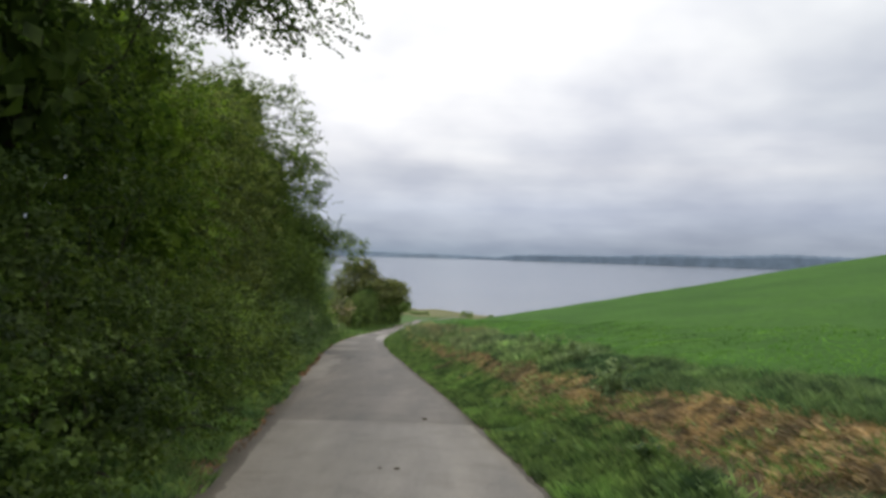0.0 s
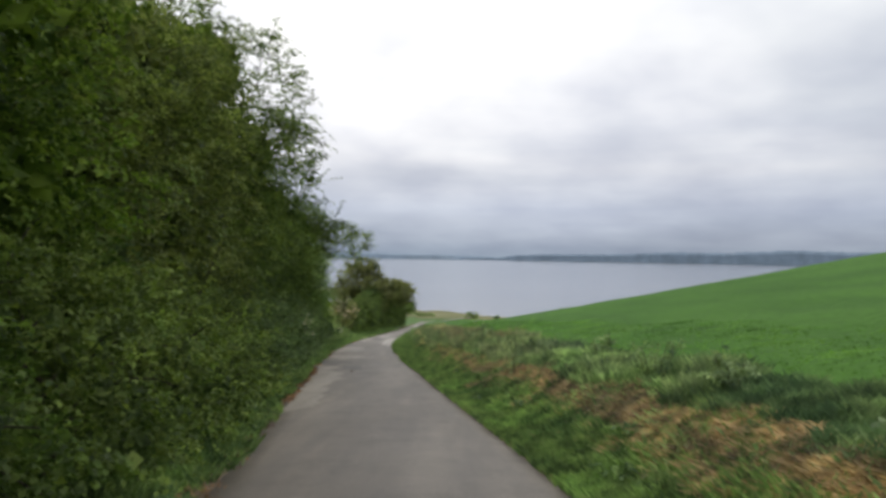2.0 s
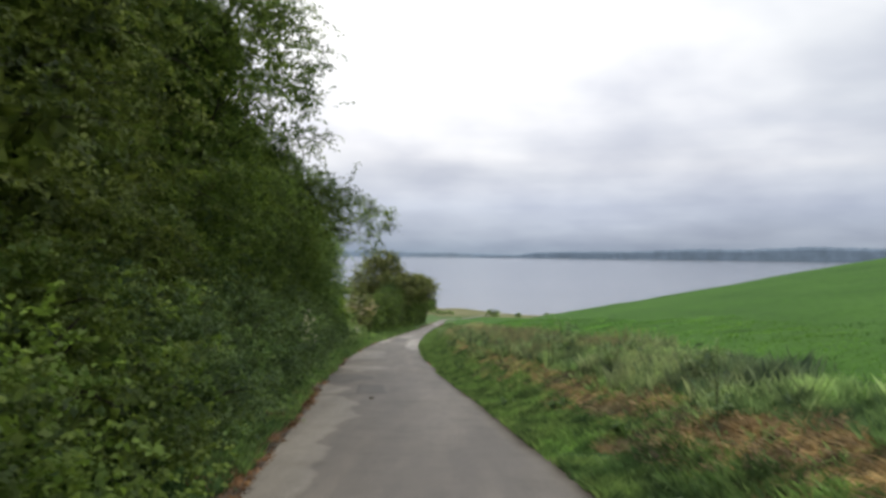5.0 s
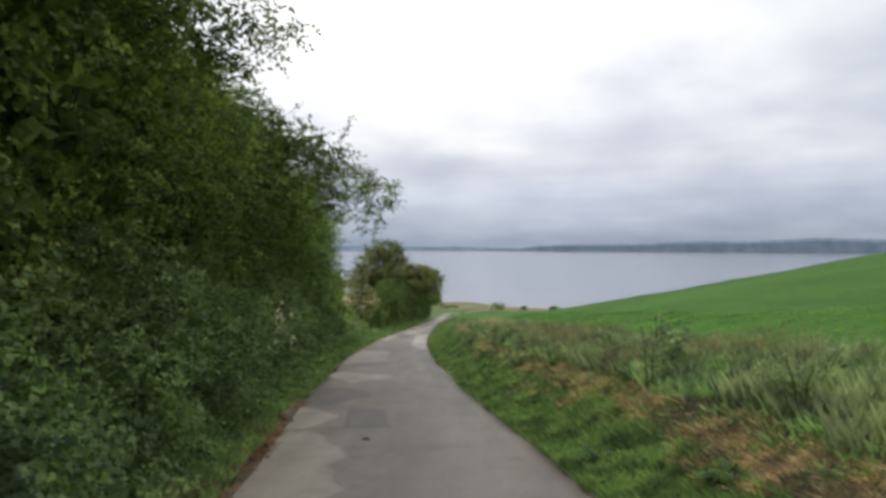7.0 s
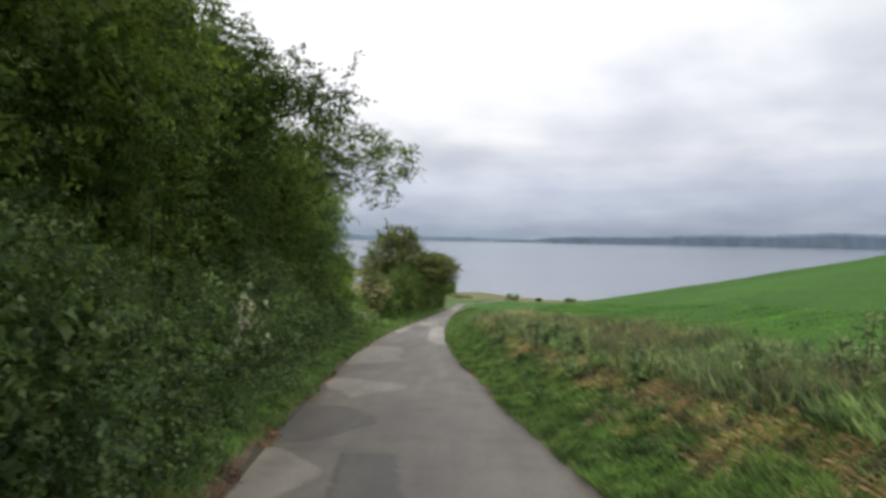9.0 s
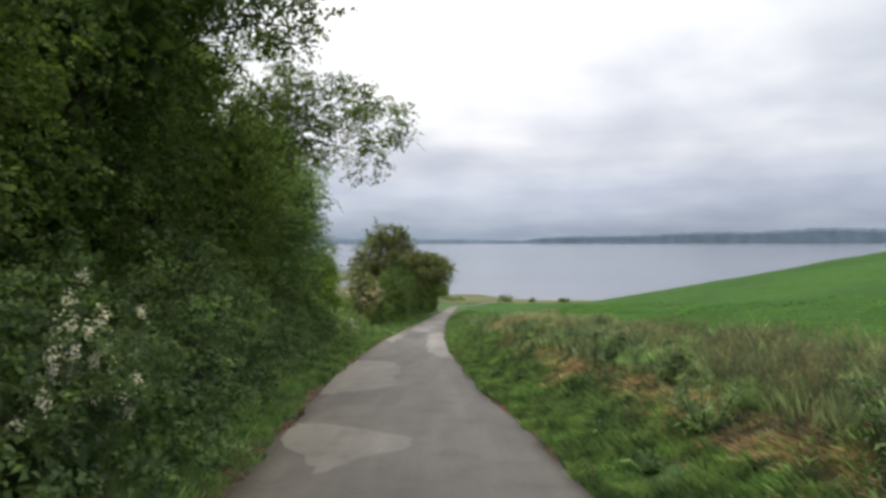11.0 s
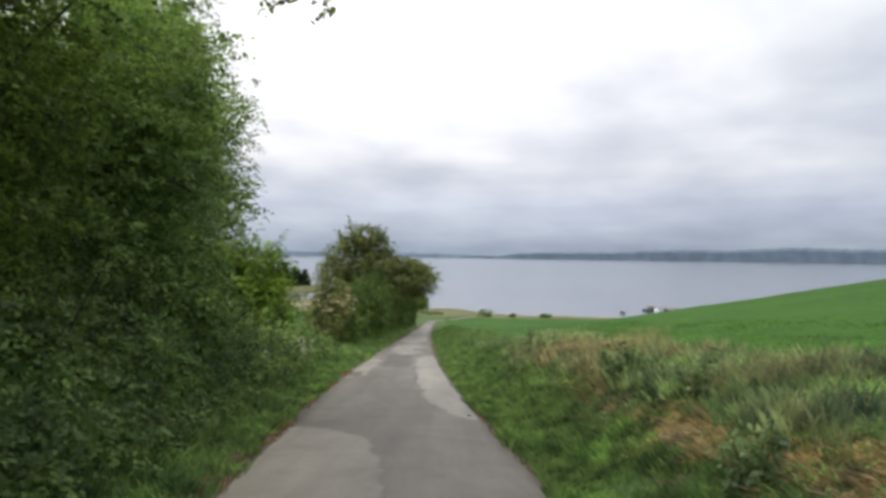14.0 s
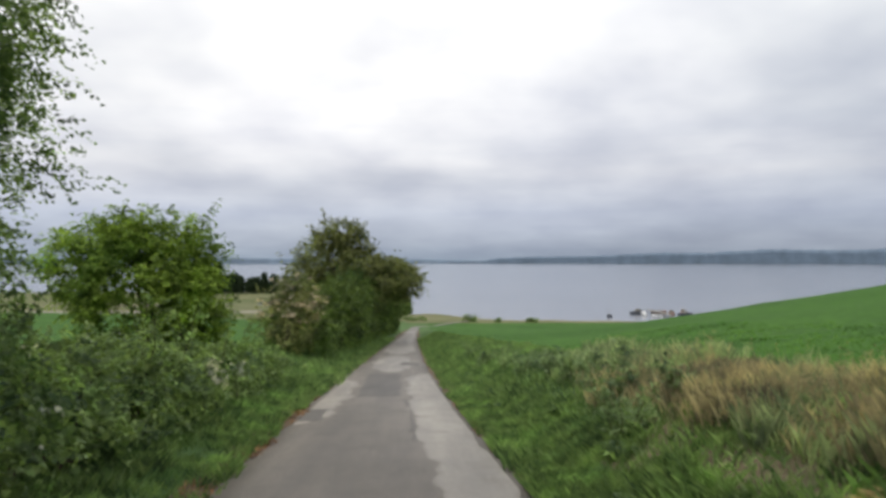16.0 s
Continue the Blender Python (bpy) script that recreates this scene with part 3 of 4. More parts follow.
def build_sea():
    pts = [(-4900, 240), (4900, 240), (4900, 1200), (3600, 3700), (1800, 4600), (0, 4900), (-1800, 4600), (-3600, 3700), (-4900, 1200)]
    me = mesh_from("water", [(x, y, SEA) for x, y in pts], [tuple(range(len(pts)))])
    me.materials.append(M_WATER)
    tagged(new("water", me), "calm grey sea inlet under cloud", "water", kind="structure")


def far_ridge(name, mat, label, az0, az1, dist0, dist1, profile, seed):
    """A low shore far over the water, with depth and an uneven wooded top."""
    rng = np.random.default_rng(seed)
    n = 160
    verts, faces = [], []
    for i in range(n):
        t = i / (n - 1)
        az = radians(az0 + (az1 - az0) * t)
        d = dist0 + (dist1 - dist0) * t
        h = np.interp(t, [p[0] for p in profile], [p[1] for p in profile])
        h = h * (1 + 0.05 * math.sin(t * 37 + seed) + 0.025 * rng.normal())
        for dd, hh in ((0, -2.0), (4, h * 0.80), (16, h), (150, h * 0.8), (160, -2.0)):
            verts.append((math.sin(az) * (d + dd), math.cos(az) * (d + dd), SEA + hh))
    for i in range(n - 1):
        for j in range(4):
            faces.append((i * 5 + j, (i + 1) * 5 + j, (i + 1) * 5 + j + 1, i * 5 + j + 1))
    me = mesh_from(name, verts, faces)
    me.materials.append(mat)
    tagged(new(name, me), label, "far shore", kind="structure")


build_ground()
road = build_lane()
P_, D_, B_ = M_ASPHALT_LIGHT, M_ASPHALT_DARK, M_ASPHALT_PALE
PATCHES = [
    (1, -6.0, 10.4, [-1.3, -1.3], [1.3, 1.3], P_, "paler worn asphalt", 0.02, 0.003),
    (2, 16.6, 26.3, [-1.6, -1.6, -1.6, -1.6, -1.6], [-0.9, -0.75, -0.9, -0.8, -0.72, -0.6, -0.45, -0.4], P_, "paler worn asphalt", 0.16, 0.004),
    (3, 26.4, 28.3, [-0.72, -0.72], [-0.08, -0.12], D_, "dark square mend", 0.03, 0.008),
    (4, 26.2, 28.6, [-1.6, -1.6], [-0.75, -0.85], P_, "paler worn asphalt", 0.1, 0.004),
    (5, 28.6, 31.6, [-1.6, -1.6], [-0.3, -0.35], D_, "darker resurfaced asphalt", 0.15, 0.003),
    (7, 32.1, 35.1, [-0.8, -1.05, -1.6, -1.6], [-0.6, -0.1, 0.0, -0.35], P_, "paler worn asphalt", 0.12, 0.004),
    (8, 37.9, 45.5, [-1.6, -1.6, -1.6], [-0.05, -0.1, -0.12], P_, "paler worn asphalt", 0.1, 0.004),
    (9, 46.2, 65.0, [0.62, 0.42, 0.38, 0.38, 0.42], [1.2, 1.2, 1.2, 1.2, 1.2], B_, "paler worn strip", 0.1, 0.004),
    (10, 53.7, 63.0, [-1.5, -1.4, -1.1], [-0.75, -0.62, -0.68], B_, "paler worn asphalt", 0.12, 0.004),
    (11, 57.8, 64.8, [-0.58, -0.62], [0.32, 0.34], D_, "dark square mend", 0.03, 0.008),
    (12, 52.0, 57.5, [0.34, 0.40, 0.30], [0.46, 0.52, 0.40], D_, "dark mended crack", 0.03, 0.010),
    (13, 54.1, 55.8, [-1.5, -1.5], [-0.85, -0.88], D_, "dark mend at the edge", 0.03, 0.008),
    (14, 65.5, 78.5, [-1.1, -0.8, -1.0], [1.1, 0.6, 1.0], B_, "paler worn asphalt", 0.2, 0.004),
    (15, 69.5, 72.0, [0.2, 0.25], [1.0, 0.9], D_, "dark mend at the edge", 0.05, 0.010),
    (16, 80.0, 200.0, [-1.0, -0.9, -1.0, -0.9], [0.95, 0.85, 0.95, 0.8], B_, "paler worn asphalt", 0.2, 0.004),
]
for row in PATCHES:
    lane_patch(road, *row)
build_sea()
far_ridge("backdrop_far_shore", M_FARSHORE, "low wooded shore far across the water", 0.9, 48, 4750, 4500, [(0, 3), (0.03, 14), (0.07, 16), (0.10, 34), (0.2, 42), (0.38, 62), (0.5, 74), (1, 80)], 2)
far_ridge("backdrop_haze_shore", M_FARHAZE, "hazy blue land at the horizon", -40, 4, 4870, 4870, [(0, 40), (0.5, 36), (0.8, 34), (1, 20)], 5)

# ---------------------------------------------------------------- the tall hedge
LEAF = (0.070, 0.048)
HEDGE_LABEL = "tall overgrown hedgerow tree leafy down to the ground"


def hedge_tree(seed, y, u, height, leafmat, extra=(), wide=1.0, n=410, label=HEDGE_LABEL, leaf=LEAF, lean=0.0, bare=10, per=88, solid=4):
    rng = np.random.default_rng(seed + 900)
    j = lambda a: rng.uniform(-a, a)
    h = height
    blobs = [(0.15 + j(0.2), j(0.3), h * 0.14, 1.35 * wide, 2.3, h * 0.16), (0.1 + j(0.3), j(0.5), h * 0.34, 1.7 * wide, 2.4, h * 0.20),
             (0.15 + j(0.3) + lean * 0.5, j(0.6), h * 0.56, 1.85 * wide, 2.3, h * 0.20), (j(0.3) + lean, j(0.6), h * 0.78, 1.5 * wide, 1.9, h * 0.20)] + list(extra)
    return woody("hedge_tree", seed, float(middle(y)) + u, y, blobs, n + 42 * len(extra), per, 0.21, leaf, leafmat, label, "tree", "hedgerow trees along the lane", 0.13, 0.72, 30, bare, core=4600, core_leaf=0.27, core_blobs=solid, back=0.7)


HEDGE = [
    # 11 to 13 are never in view: added to close the hedge and shade it
    (11, -9.0, -4.4, 8.5, L_DARK_SHADED, (), 1.0), (12, -4.5, -4.3, 9.0, L_DARK_SHADED, (), 1.0), (13, 0.0, -4.3, 9.0, L_DARK_SHADED, (), 1.0),
    (14, 4.0, -4.4, 8.8, L_DARK_SHADED, (), 1.0), (15, 7.6, -4.3, 9.4, L_DARK_SHADED, ((1.4, 1.0, 5.4, 1.3, 1.6, 1.2), (2.1, 1.3, 4.9, 1.0, 1.1, 0.6), (2.9, 1.7, 4.55, 0.65, 0.7, 0.4)), 1.0),
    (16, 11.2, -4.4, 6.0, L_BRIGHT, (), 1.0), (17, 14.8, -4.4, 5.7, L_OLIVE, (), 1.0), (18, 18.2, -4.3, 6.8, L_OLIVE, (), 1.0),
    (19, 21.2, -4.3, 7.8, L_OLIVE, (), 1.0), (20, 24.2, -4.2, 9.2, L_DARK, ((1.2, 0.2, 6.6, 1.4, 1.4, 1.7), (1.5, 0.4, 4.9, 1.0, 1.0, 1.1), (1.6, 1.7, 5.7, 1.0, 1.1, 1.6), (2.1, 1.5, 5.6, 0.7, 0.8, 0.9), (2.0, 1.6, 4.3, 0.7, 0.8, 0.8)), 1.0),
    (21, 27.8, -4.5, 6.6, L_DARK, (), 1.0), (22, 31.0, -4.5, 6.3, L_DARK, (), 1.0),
    (23, 34.4, -4.6, 7.2, L_DARK_SHADED, ((1.2, 0.8, 4.9, 1.0, 1.2, 0.7), (2.1, 1.2, 4.9, 0.8, 1.0, 0.45), (2.8, 1.4, 4.6, 0.5, 0.7, 0.3)), 1.0),
    (24, 37.9, -4.7, 7.3, L_DARK_SHADED, (), 1.0),
    (25, 41.5, -4.7, 6.9, L_DARK, ((1.6, 0.3, 5.7, 1.0, 1.2, 0.7), (1.8, 0.6, 4.6, 0.8, 0.9, 0.6), (3.1, 0.6, 5.0, 0.9, 0.8, 0.5), (4.1, 0.8, 4.65, 0.6, 0.6, 0.45),
                                      (4.0, 0.4, 3.9, 0.4, 0.45, 0.42), (2.8, 0.5, 4.3, 0.5, 0.6, 0.35)), 1.0),
    (26, 44.5, -4.8, 6.3, L_SHRUB, ((1.5, 0.6, 2.7, 1.35, 1.3, 2.0), (1.2, 0.8, 4.4, 1.3, 1.2, 1.0)), 1.0), (27, 46.9, -4.6, 6.0, L_SHRUB, ((0.8, 0.3, 3.8, 1.2, 1.2, 1.1), (0.9, 0.2, 2.5, 1.4, 1.2, 1.5)), 0.95),
    (28, 49.1, -4.66, 7.3, L_SHRUB, ((0.1, 0.2, 4.9, 1.1, 1.1, 1.4), (0.35, 0.3, 3.0, 1.05, 1.0, 1.3), (0.3, 0.3, 1.6, 1.0, 1.2, 1.2), (1.5, 0.2, 3.3, 0.5, 0.3, 0.16), (1.5, 0.2, 2.7, 0.5, 0.3, 0.10), (1.45, 0.3, 2.2, 0.5, 0.3, 0.10)), 0.9),
]
for seed, y, u, h, lm, extra, wide in HEDGE:
    hedge_tree(seed, y, u, h, lm, extra, wide, n=150 if y < 2 else 400, leaf=LEAF if y < 46 else (0.058, 0.040), per=80 if y < 46 else 140, solid=6 if y > 48 else 3 if y > 43 else 4)

# undergrowth along the foot of the hedge
for i in range(20):
    rng = np.random.default_rng(300 + i)
    y = 0.5 + i * 2.45 + rng.uniform(-0.3, 0.3)
    h = rng.uniform(1.3, 2.1)
    blobs = [(0, -0.5, h * 0.45, 0.75, 1.1, h * 0.5), (0.1, 0.6, h * 0.4, 0.75, 1.1, h * 0.45), (-0.3, 0.1, h * 0.7, 0.7, 1.2, h * 0.4), (0.5, 0.1, 0.38, 0.55, 1.3, 0.45), (0.62, -0.3, 0.18, 0.45, 1.1, 0.25)]
    # the first brambles take the shade-darkened leaf colour
    woody("bramble_bush", 320 + i, float(middle(y)) - 2.72 - (0.35 if y > 36.5 else 0), y, blobs, 118, 84, 0.16, (0.058, 0.043), L_DARK_SHADED if y < 10 else L_DARK if y < 18 else L_BRAMBLE,
          "dark green bramble and ivy growth at the hedge foot", "bush", "undergrowth at the hedge foot", 0.03, 0.6, 12, 4, core=480, core_leaf=0.14)

# ---------------------------------------------------------------- low hedge and shrubs further down
for i in range(11):
    rng = np.random.default_rng(500 + i)
    y = 45.1 + i * 1.5
    h = rng.uniform(0.62, 0.95) * (1.45, 1.4, 1.35, 1.25, 1.1, 1.0, 0.9, 0.85, 0.8, 0.75, 0.65)[i]
    blobs = [(0, 0, h * 0.5, 0.85, 1.2, h * 0.5), (-0.9, 0.2, h * 0.62, 1.0, 1.2, h * 0.5), (-1.9, 0.0, h * 0.7, 1.0, 1.2, h * 0.5), (0.3, 0.4, h * 0.35, 0.6, 0.9, h * 0.4)]
    woody("low_hedge_bush", 520 + i, float(middle(y)) - 3.15, y, blobs, 110, 80, 0.17, (0.08, 0.056), L_LOWHEDGE,
          "low green roadside bush with a few white flowers", "bush", "low bushes beside the lane", 0.03, 0.6, 12, 6,
          blossom=(L_WHITE, lambda p, w, r: r.random() < 0.05 and w[2] > 0.2, 12, 0.05), core=600, core_leaf=0.14)
woody("round_shrub", 560, -10.0, 59.0, [(0, 0, 1.5, 1.35, 1.4, 1.35), (0.75, 0.3, 2.2, 0.9, 1.0, 0.85), (-0.75, -0.2, 2.15, 0.9, 1.0, 0.85), (-0.1, 0.2, 2.75, 0.5, 0.6, 0.6), (1.2, 0.1, 1.3, 0.55, 0.9, 0.9)],
      380, 110, 0.18, (0.075, 0.052), L_ROUND, "bright yellow-green rounded shrub rising from the low hedge", "shrub", "", 0.08, 0.75, 26, 8, core=700, core_leaf=0.18)

# the single tree, the flowering hawthorn before it and the thicket along the lane
woody("lane_tree", 570, -9.47, 98.0, [(-0.5, 0, 2.6, 3.2, 3.0, 2.4), (-0.7, 0, 5.6, 3.0, 2.8, 2.1), (1.0, 0.6, 4.4, 2.8, 3.4, 2.0), (-0.5, 0, 7.1, 1.9, 1.9, 1.4), (2.6, 3.0, 4.6, 1.7, 2.2, 1.2), (3.6, 8.0, 3.9, 1.7, 3.0, 1.5), (-2.6, -0.6, 3.9, 1.5, 1.6, 1.9)],
      760, 105, 0.30, (0.13, 0.09), L_HAWTHORN, "broad windswept tree standing beside the lane", "tree", "", 0.2, 0.7, 40, 26, core=900, core_leaf=0.5)
woody("hawthorn", 571, -8.72, 69.5, [(0, 0, 1.2, 0.95, 1.0, 1.1), (0.35, 0.2, 2.0, 0.7, 0.8, 0.75)], 110, 70, 0.17, (0.075, 0.055), L_HAWTHORN,
      "hawthorn bush covered in fading cream blossom", "bush", "", 0.07, 0.7, 16, 8,
      blossom=(L_BLOSSOM, lambda p, w, r: r.random() < 0.8 and p[2] > 1.25, 30, 0.065), core=120)
for i in range(26):
    rng = np.random.default_rng(600 + i)
    y = 72.5 + i * 4.0
    h = np.interp(i, [0, 1, 3, 5, 8, 12, 18, 25], [1.8, 2.7, 4.0, 5.0, 5.4, 5.0, 5.0, 5.6]) * rng.uniform(0.9, 1.08)
    blobs = [(0, 0, h * 0.45, 1.2, 2.4, h * 0.48), (-0.3, 0.2, h * 0.7, 1.0, 2.0, h * 0.33)]
    if i > 7:
        blobs.append((1.0 + 0.07 * (i - 7), 0.3, h * 0.78, 1.0, 1.8, h * 0.2))
    woody("thicket_bush", 620 + i, float(middle(y)) - 2.9 - (0.6 if i < 2 else 0), y, blobs, 90 if i < 8 else 60, 80 if i < 8 else 40, 0.28, (0.12, 0.085) if i < 8 else (0.2, 0.14), L_THICKET,
          "dense dark green bush along the lane edge", "bush", "thicket beside the single tree", 0.05, 0.7, 10, 8, core=160, core_leaf=0.5)

# shore bushes and the grove
for k, (x, y, w, h) in enumerate([(11.5, 294, 5.6, 2.6), (31.5, 292, 3.6, 1.6), (20.5, 293, 1.8, 1.2), (-7.0, 301, 9.0, 1.5), (-15.0, 304, 7.0, 1.3)]):
    woody("shore_bush", 700 + k, x, y, [(-w * 0.2, 0, h * 0.45, w * 0.32, w * 0.3, h * 0.5), (w * 0.2, 0.3, h * 0.4, w * 0.3, w * 0.3, h * 0.5)], 40, 60, 0.3, (0.24, 0.18), L_LOWHEDGE,
          "low grey-green bush on the shore", "bush", "bushes on the shore", 0.06, 0.6, 4, 0, core=60, core_leaf=0.6)


def conifer(seed, x, y, h):
    rng = np.random.default_rng(seed)
    ob = thing("conifer", x, y, float(ground_z(x, y)), "dark conifer in a grove near the shore", "tree", "grove near the shore")
    part("trunk", joined("trunk", [tube([(0, 0, -0.2), (0, 0, h * 0.5), (0, 0, h)], [0.22, 0.12, 0.03], 6)]), M_BARK, ob)
    t = rng.uniform(0.08, 1, 130)
    a = rng.uniform(0, 6.28, 130)
    r = (1 - t) ** 0.8 * h * 0.34 * rng.uniform(0.5, 1.1, 130) + 0.15
    pts = np.stack([np.cos(a) * r, np.sin(a) * r, t * h], 1)
    ways = unit(np.stack([np.cos(a), np.sin(a), np.full(130, 0.3)], 1))
    part("crown", quads("crown", foliage(rng, pts, ways, 16, 0.5, 0.9, 0.6)), L_CONIFER, ob)


rng = np.random.default_rng(77)
for i in range(28):
    conifer(800 + i, -88 - i * 2.5 + rng.uniform(-1.2, 1.2), 507 + rng.uniform(-8, 10), rng.uniform(8.5, 12.5))


# ---------------------------------------------------------------- jetty and boats
def box(lo, hi, bevel=0.0):
    bm = bmesh.new()
    bmesh.ops.create_cube(bm, size=1)
    lo, hi = Vector(lo), Vector(hi)
    for v in bm.verts:
        v.co = Vector(((v.co.x + 0.5) * (hi.x - lo.x) + lo.x, (v.co.y + 0.5) * (hi.y - lo.y) + lo.y, (v.co.z + 0.5) * (hi.z - lo.z) + lo.z))
    if bevel:
        bmesh.ops.bevel(bm, geom=bm.edges[:], offset=bevel, segments=2, affect="EDGES")
    me = bpy.data.meshes.new("box")
    bm.to_mesh(me)
    bm.free()
    return me


def build_jetty(x, y):
    ob = thing("jetty", x, y, SEA - 1.0, "grey timber jetty running out from the shore", "jetty")
    for i in range(20):
        part("plank", box((-1.0, i * 1.5, 1.75), (1.0, i * 1.5 + 1.42, 1.87), 0.02), M_WOOD, ob)
    for i in range(7):
        for s in (-1, 1):
            part("post", joined("post", [tube([(s * 0.9, i * 4.5 + 0.6, -1.5), (s * 0.9, i * 4.5 + 0.6, 2.5)], [0.13, 0.11], 7)]), M_WOOD, ob)


def boat(x, y, turn, length, mat, label, mast=0.0, cabin=True):
    ob = new("boat")
    ob.matrix_world = pose(x, y, SEA, 0, 0, turn)
    tagged(ob, label, "boat", "boats moored at the jetty")
    st = [(-0.5, 0.30, 0.55), (-0.3, 0.36, 0.5), (0.0, 0.38, 0.5), (0.25, 0.30, 0.58), (0.42, 0.14, 0.7), (0.5, 0.01, 0.8)]
    verts, faces = [], []
    for t, w, h in st:
        hw, hh = w * length * 0.42, h * length * 0.22
        for s, z in ((-1, hh), (-0.7, -0.1), (0, -0.25), (0.7, -0.1), (1, hh)):
            verts.append((t * length, s * hw, z))
    for i in range(len(st) - 1):
        for j in range(4):
            faces.append((i * 5 + j, i * 5 + j + 1, (i + 1) * 5 + j + 1, (i + 1) * 5 + j))
        faces.append((i * 5, (i + 1) * 5, (i + 1) * 5 + 4, i * 5 + 4))
    faces.append((4, 3, 2, 1, 0))
    part("hull", mesh_from("hull", verts, faces), mat, ob)
    if cabin:
        part("cabin", box((-0.18 * length, -0.1 * length, 0.11 * length), (0.12 * length, 0.1 * length, 0.26 * length), 0.06), M_WHITE if mat == M_WHITE else M_WOOD, ob)
    if mast:
        part("mast", joined("mast", [tube([(0.05 * length, 0, 0.1), (0.05 * length, 0, mast)], [0.07, 0.04], 6)]), M_WOOD, ob)


build_jetty(86, 318)
for row in [(79.0, 330, 82, 6.0, M_WHITE, "small white moored motorboat", 0, True), (76.5, 337, 95, 5.0, M_DARKBOAT, "small dark moored dinghy", 0, False),
            (91.0, 335, 85, 6.0, M_REDBROWN, "brown wooden moored fishing boat", 0, True), (97.0, 339, 70, 6.5, M_REDBROWN, "brown wooden moored fishing boat", 0, True),
            (81.5, 322, 120, 5.0, M_WHITE, "small white moored motorboat", 0, False), (80.0, 341, 20, 6.5, M_DARKBOAT, "dark moored work boat beside the jetty", 0, True),
            (88.5, 342, 10, 6.0, M_REDBROWN, "brown wooden moored fishing boat", 0, False), (94.5, 329, 15, 6.0, M_DARKBOAT, "dark moored work boat beside the jetty", 0, True), (64.5, 324, 90, 5.0, M_DARKBOAT, "small boat with a bare mast", 5.5, False)]:
    boat(*row)


# ---------------------------------------------------------------- grass, straw, crop
def blades(name, seed, n, ulo, uhi, ylo, yhi, height, width, mat, label, category, lean=0.35, flat=0.0, gap=None, near=1.0, soft=False):
    """Loose blades over a strip of ground, as one piece of stuff."""
    rng = np.random.default_rng(seed)
    y = ylo + (yhi - ylo) * rng.random(n) ** near
    u = ulo + (uhi - ulo) * rng.random(n) ** (1.0 if uhi - ulo < 10 else 1.7)
    sway = 0.4 if min(abs(ulo), abs(uhi)) < 1.7 else 1.0
    u = u + sway * (0.12 * np.sin(y * 1.9 + seed) + 0.1 * np.sin(y * 0.7 + 2 * seed)) + sway * 0.05 * np.sin(y * 7.3 + 3 * seed)
    drift = 1.9 * np.sin(y * 0.37 + seed) + 1.1 * np.sin(y * 1.13 + u * 0.9)
    tuft = np.sin(y * 1.57 + drift + seed) * np.sin(u * 3.1 + 1.4 * np.sin(y * 0.53 + seed)) + 0.5 * np.sin(y * 4.7 + u * 3.7 - 1.7 * drift) + 0.25 * np.sin(u * 9.0 - y * 6.1 + drift)
    if ulo > 1.9:
        u = u + 0.45 * (1 - ease(4, 13, y))
    if uhi < 0 and ulo > -3:
        u = u + 0.17 * ease(30, 58, y)
    keep = np.where(u > 0, u > half_right(y) - 0.05, -u > half_left(y) - 0.12)
    if soft:
        edge = np.minimum(np.minimum(y - ylo, yhi - y) / (0.25 * (yhi - ylo)), np.minimum(u - ulo, uhi - u) / (0.35 * (uhi - ulo)))
        keep &= edge + 0.3 * tuft > rng.random(n)
    if gap is not None:
        keep &= tuft + rng.normal(size=n) * 0.35 > gap
    y, u, tuft = y[keep], u[keep], tuft[keep]
    k = len(y)
    h = height * rng.uniform(0.5, 1.25, k) * (1 + 0.22 * np.clip(tuft, -1, 1))
    a = rng.uniform(0, 2 * math.pi, k)
    side = np.stack([np.cos(a), np.sin(a), np.zeros(k)], 1)
    a2 = rng.uniform(0, 2 * math.pi, k)
    way = np.stack([np.cos(a2), np.sin(a2), np.zeros(k)], 1)
    foot = ground_uv(u, y)
    foot = np.where(np.abs(u) < 1.46, np.maximum(foot, lane_z(y) - 0.014), foot)
    base = np.stack([middle(y) + u, y, foot - 0.02 * (1 - flat) + 0.008 * flat], 1)
    ln = (lean * rng.uniform(0.2, 1.6, k) * h)[:, None]
    up = np.zeros((k, 3))
    up[:, 2] = h * (1 - flat * rng.uniform(0.4, 1.0, k))
    w = width * rng.uniform(0.6, 1.3, k)[:, None]
    mid = base + up * 0.6 + way * ln * 0.35
    tip = base + up + way * ln
    q = np.stack([base - side * w * 0.5, base + side * w * 0.5, tip, mid - side * w * 0.45], 1)
    me = quads(name, q)
    me.materials.append(mat)
    return tagged(new(name, me), label, category, kind="stuff")


blades("verge_grass", 1, 190000, 1.28, 2.35, -2, 58, 0.12, 0.0078, L_GRASS, "green roadside grass on the field verge", "grass", 0.7, 0.0, -0.9)
blades("verge_grass", 2, 95000, -2.85, -1.50, -2, 72, 0.12, 0.009, L_GRASS, "short green grass between lane and hedge", "grass", 0.6, 0.0, -1.0)
blades("verge_grass", 3, 80000, 1.28, 3.9, 43, 126, 0.15, 0.016, L_GRASS, "green roadside grass on the field verge", "grass", 0.6, 0.0, -1.0)
blades("verge_grass", 4, 40000, -6.5, -1.15, 60, 126, 0.18, 0.025, L_GRASS, "green roadside grass below the low bushes", "grass", 0.5)
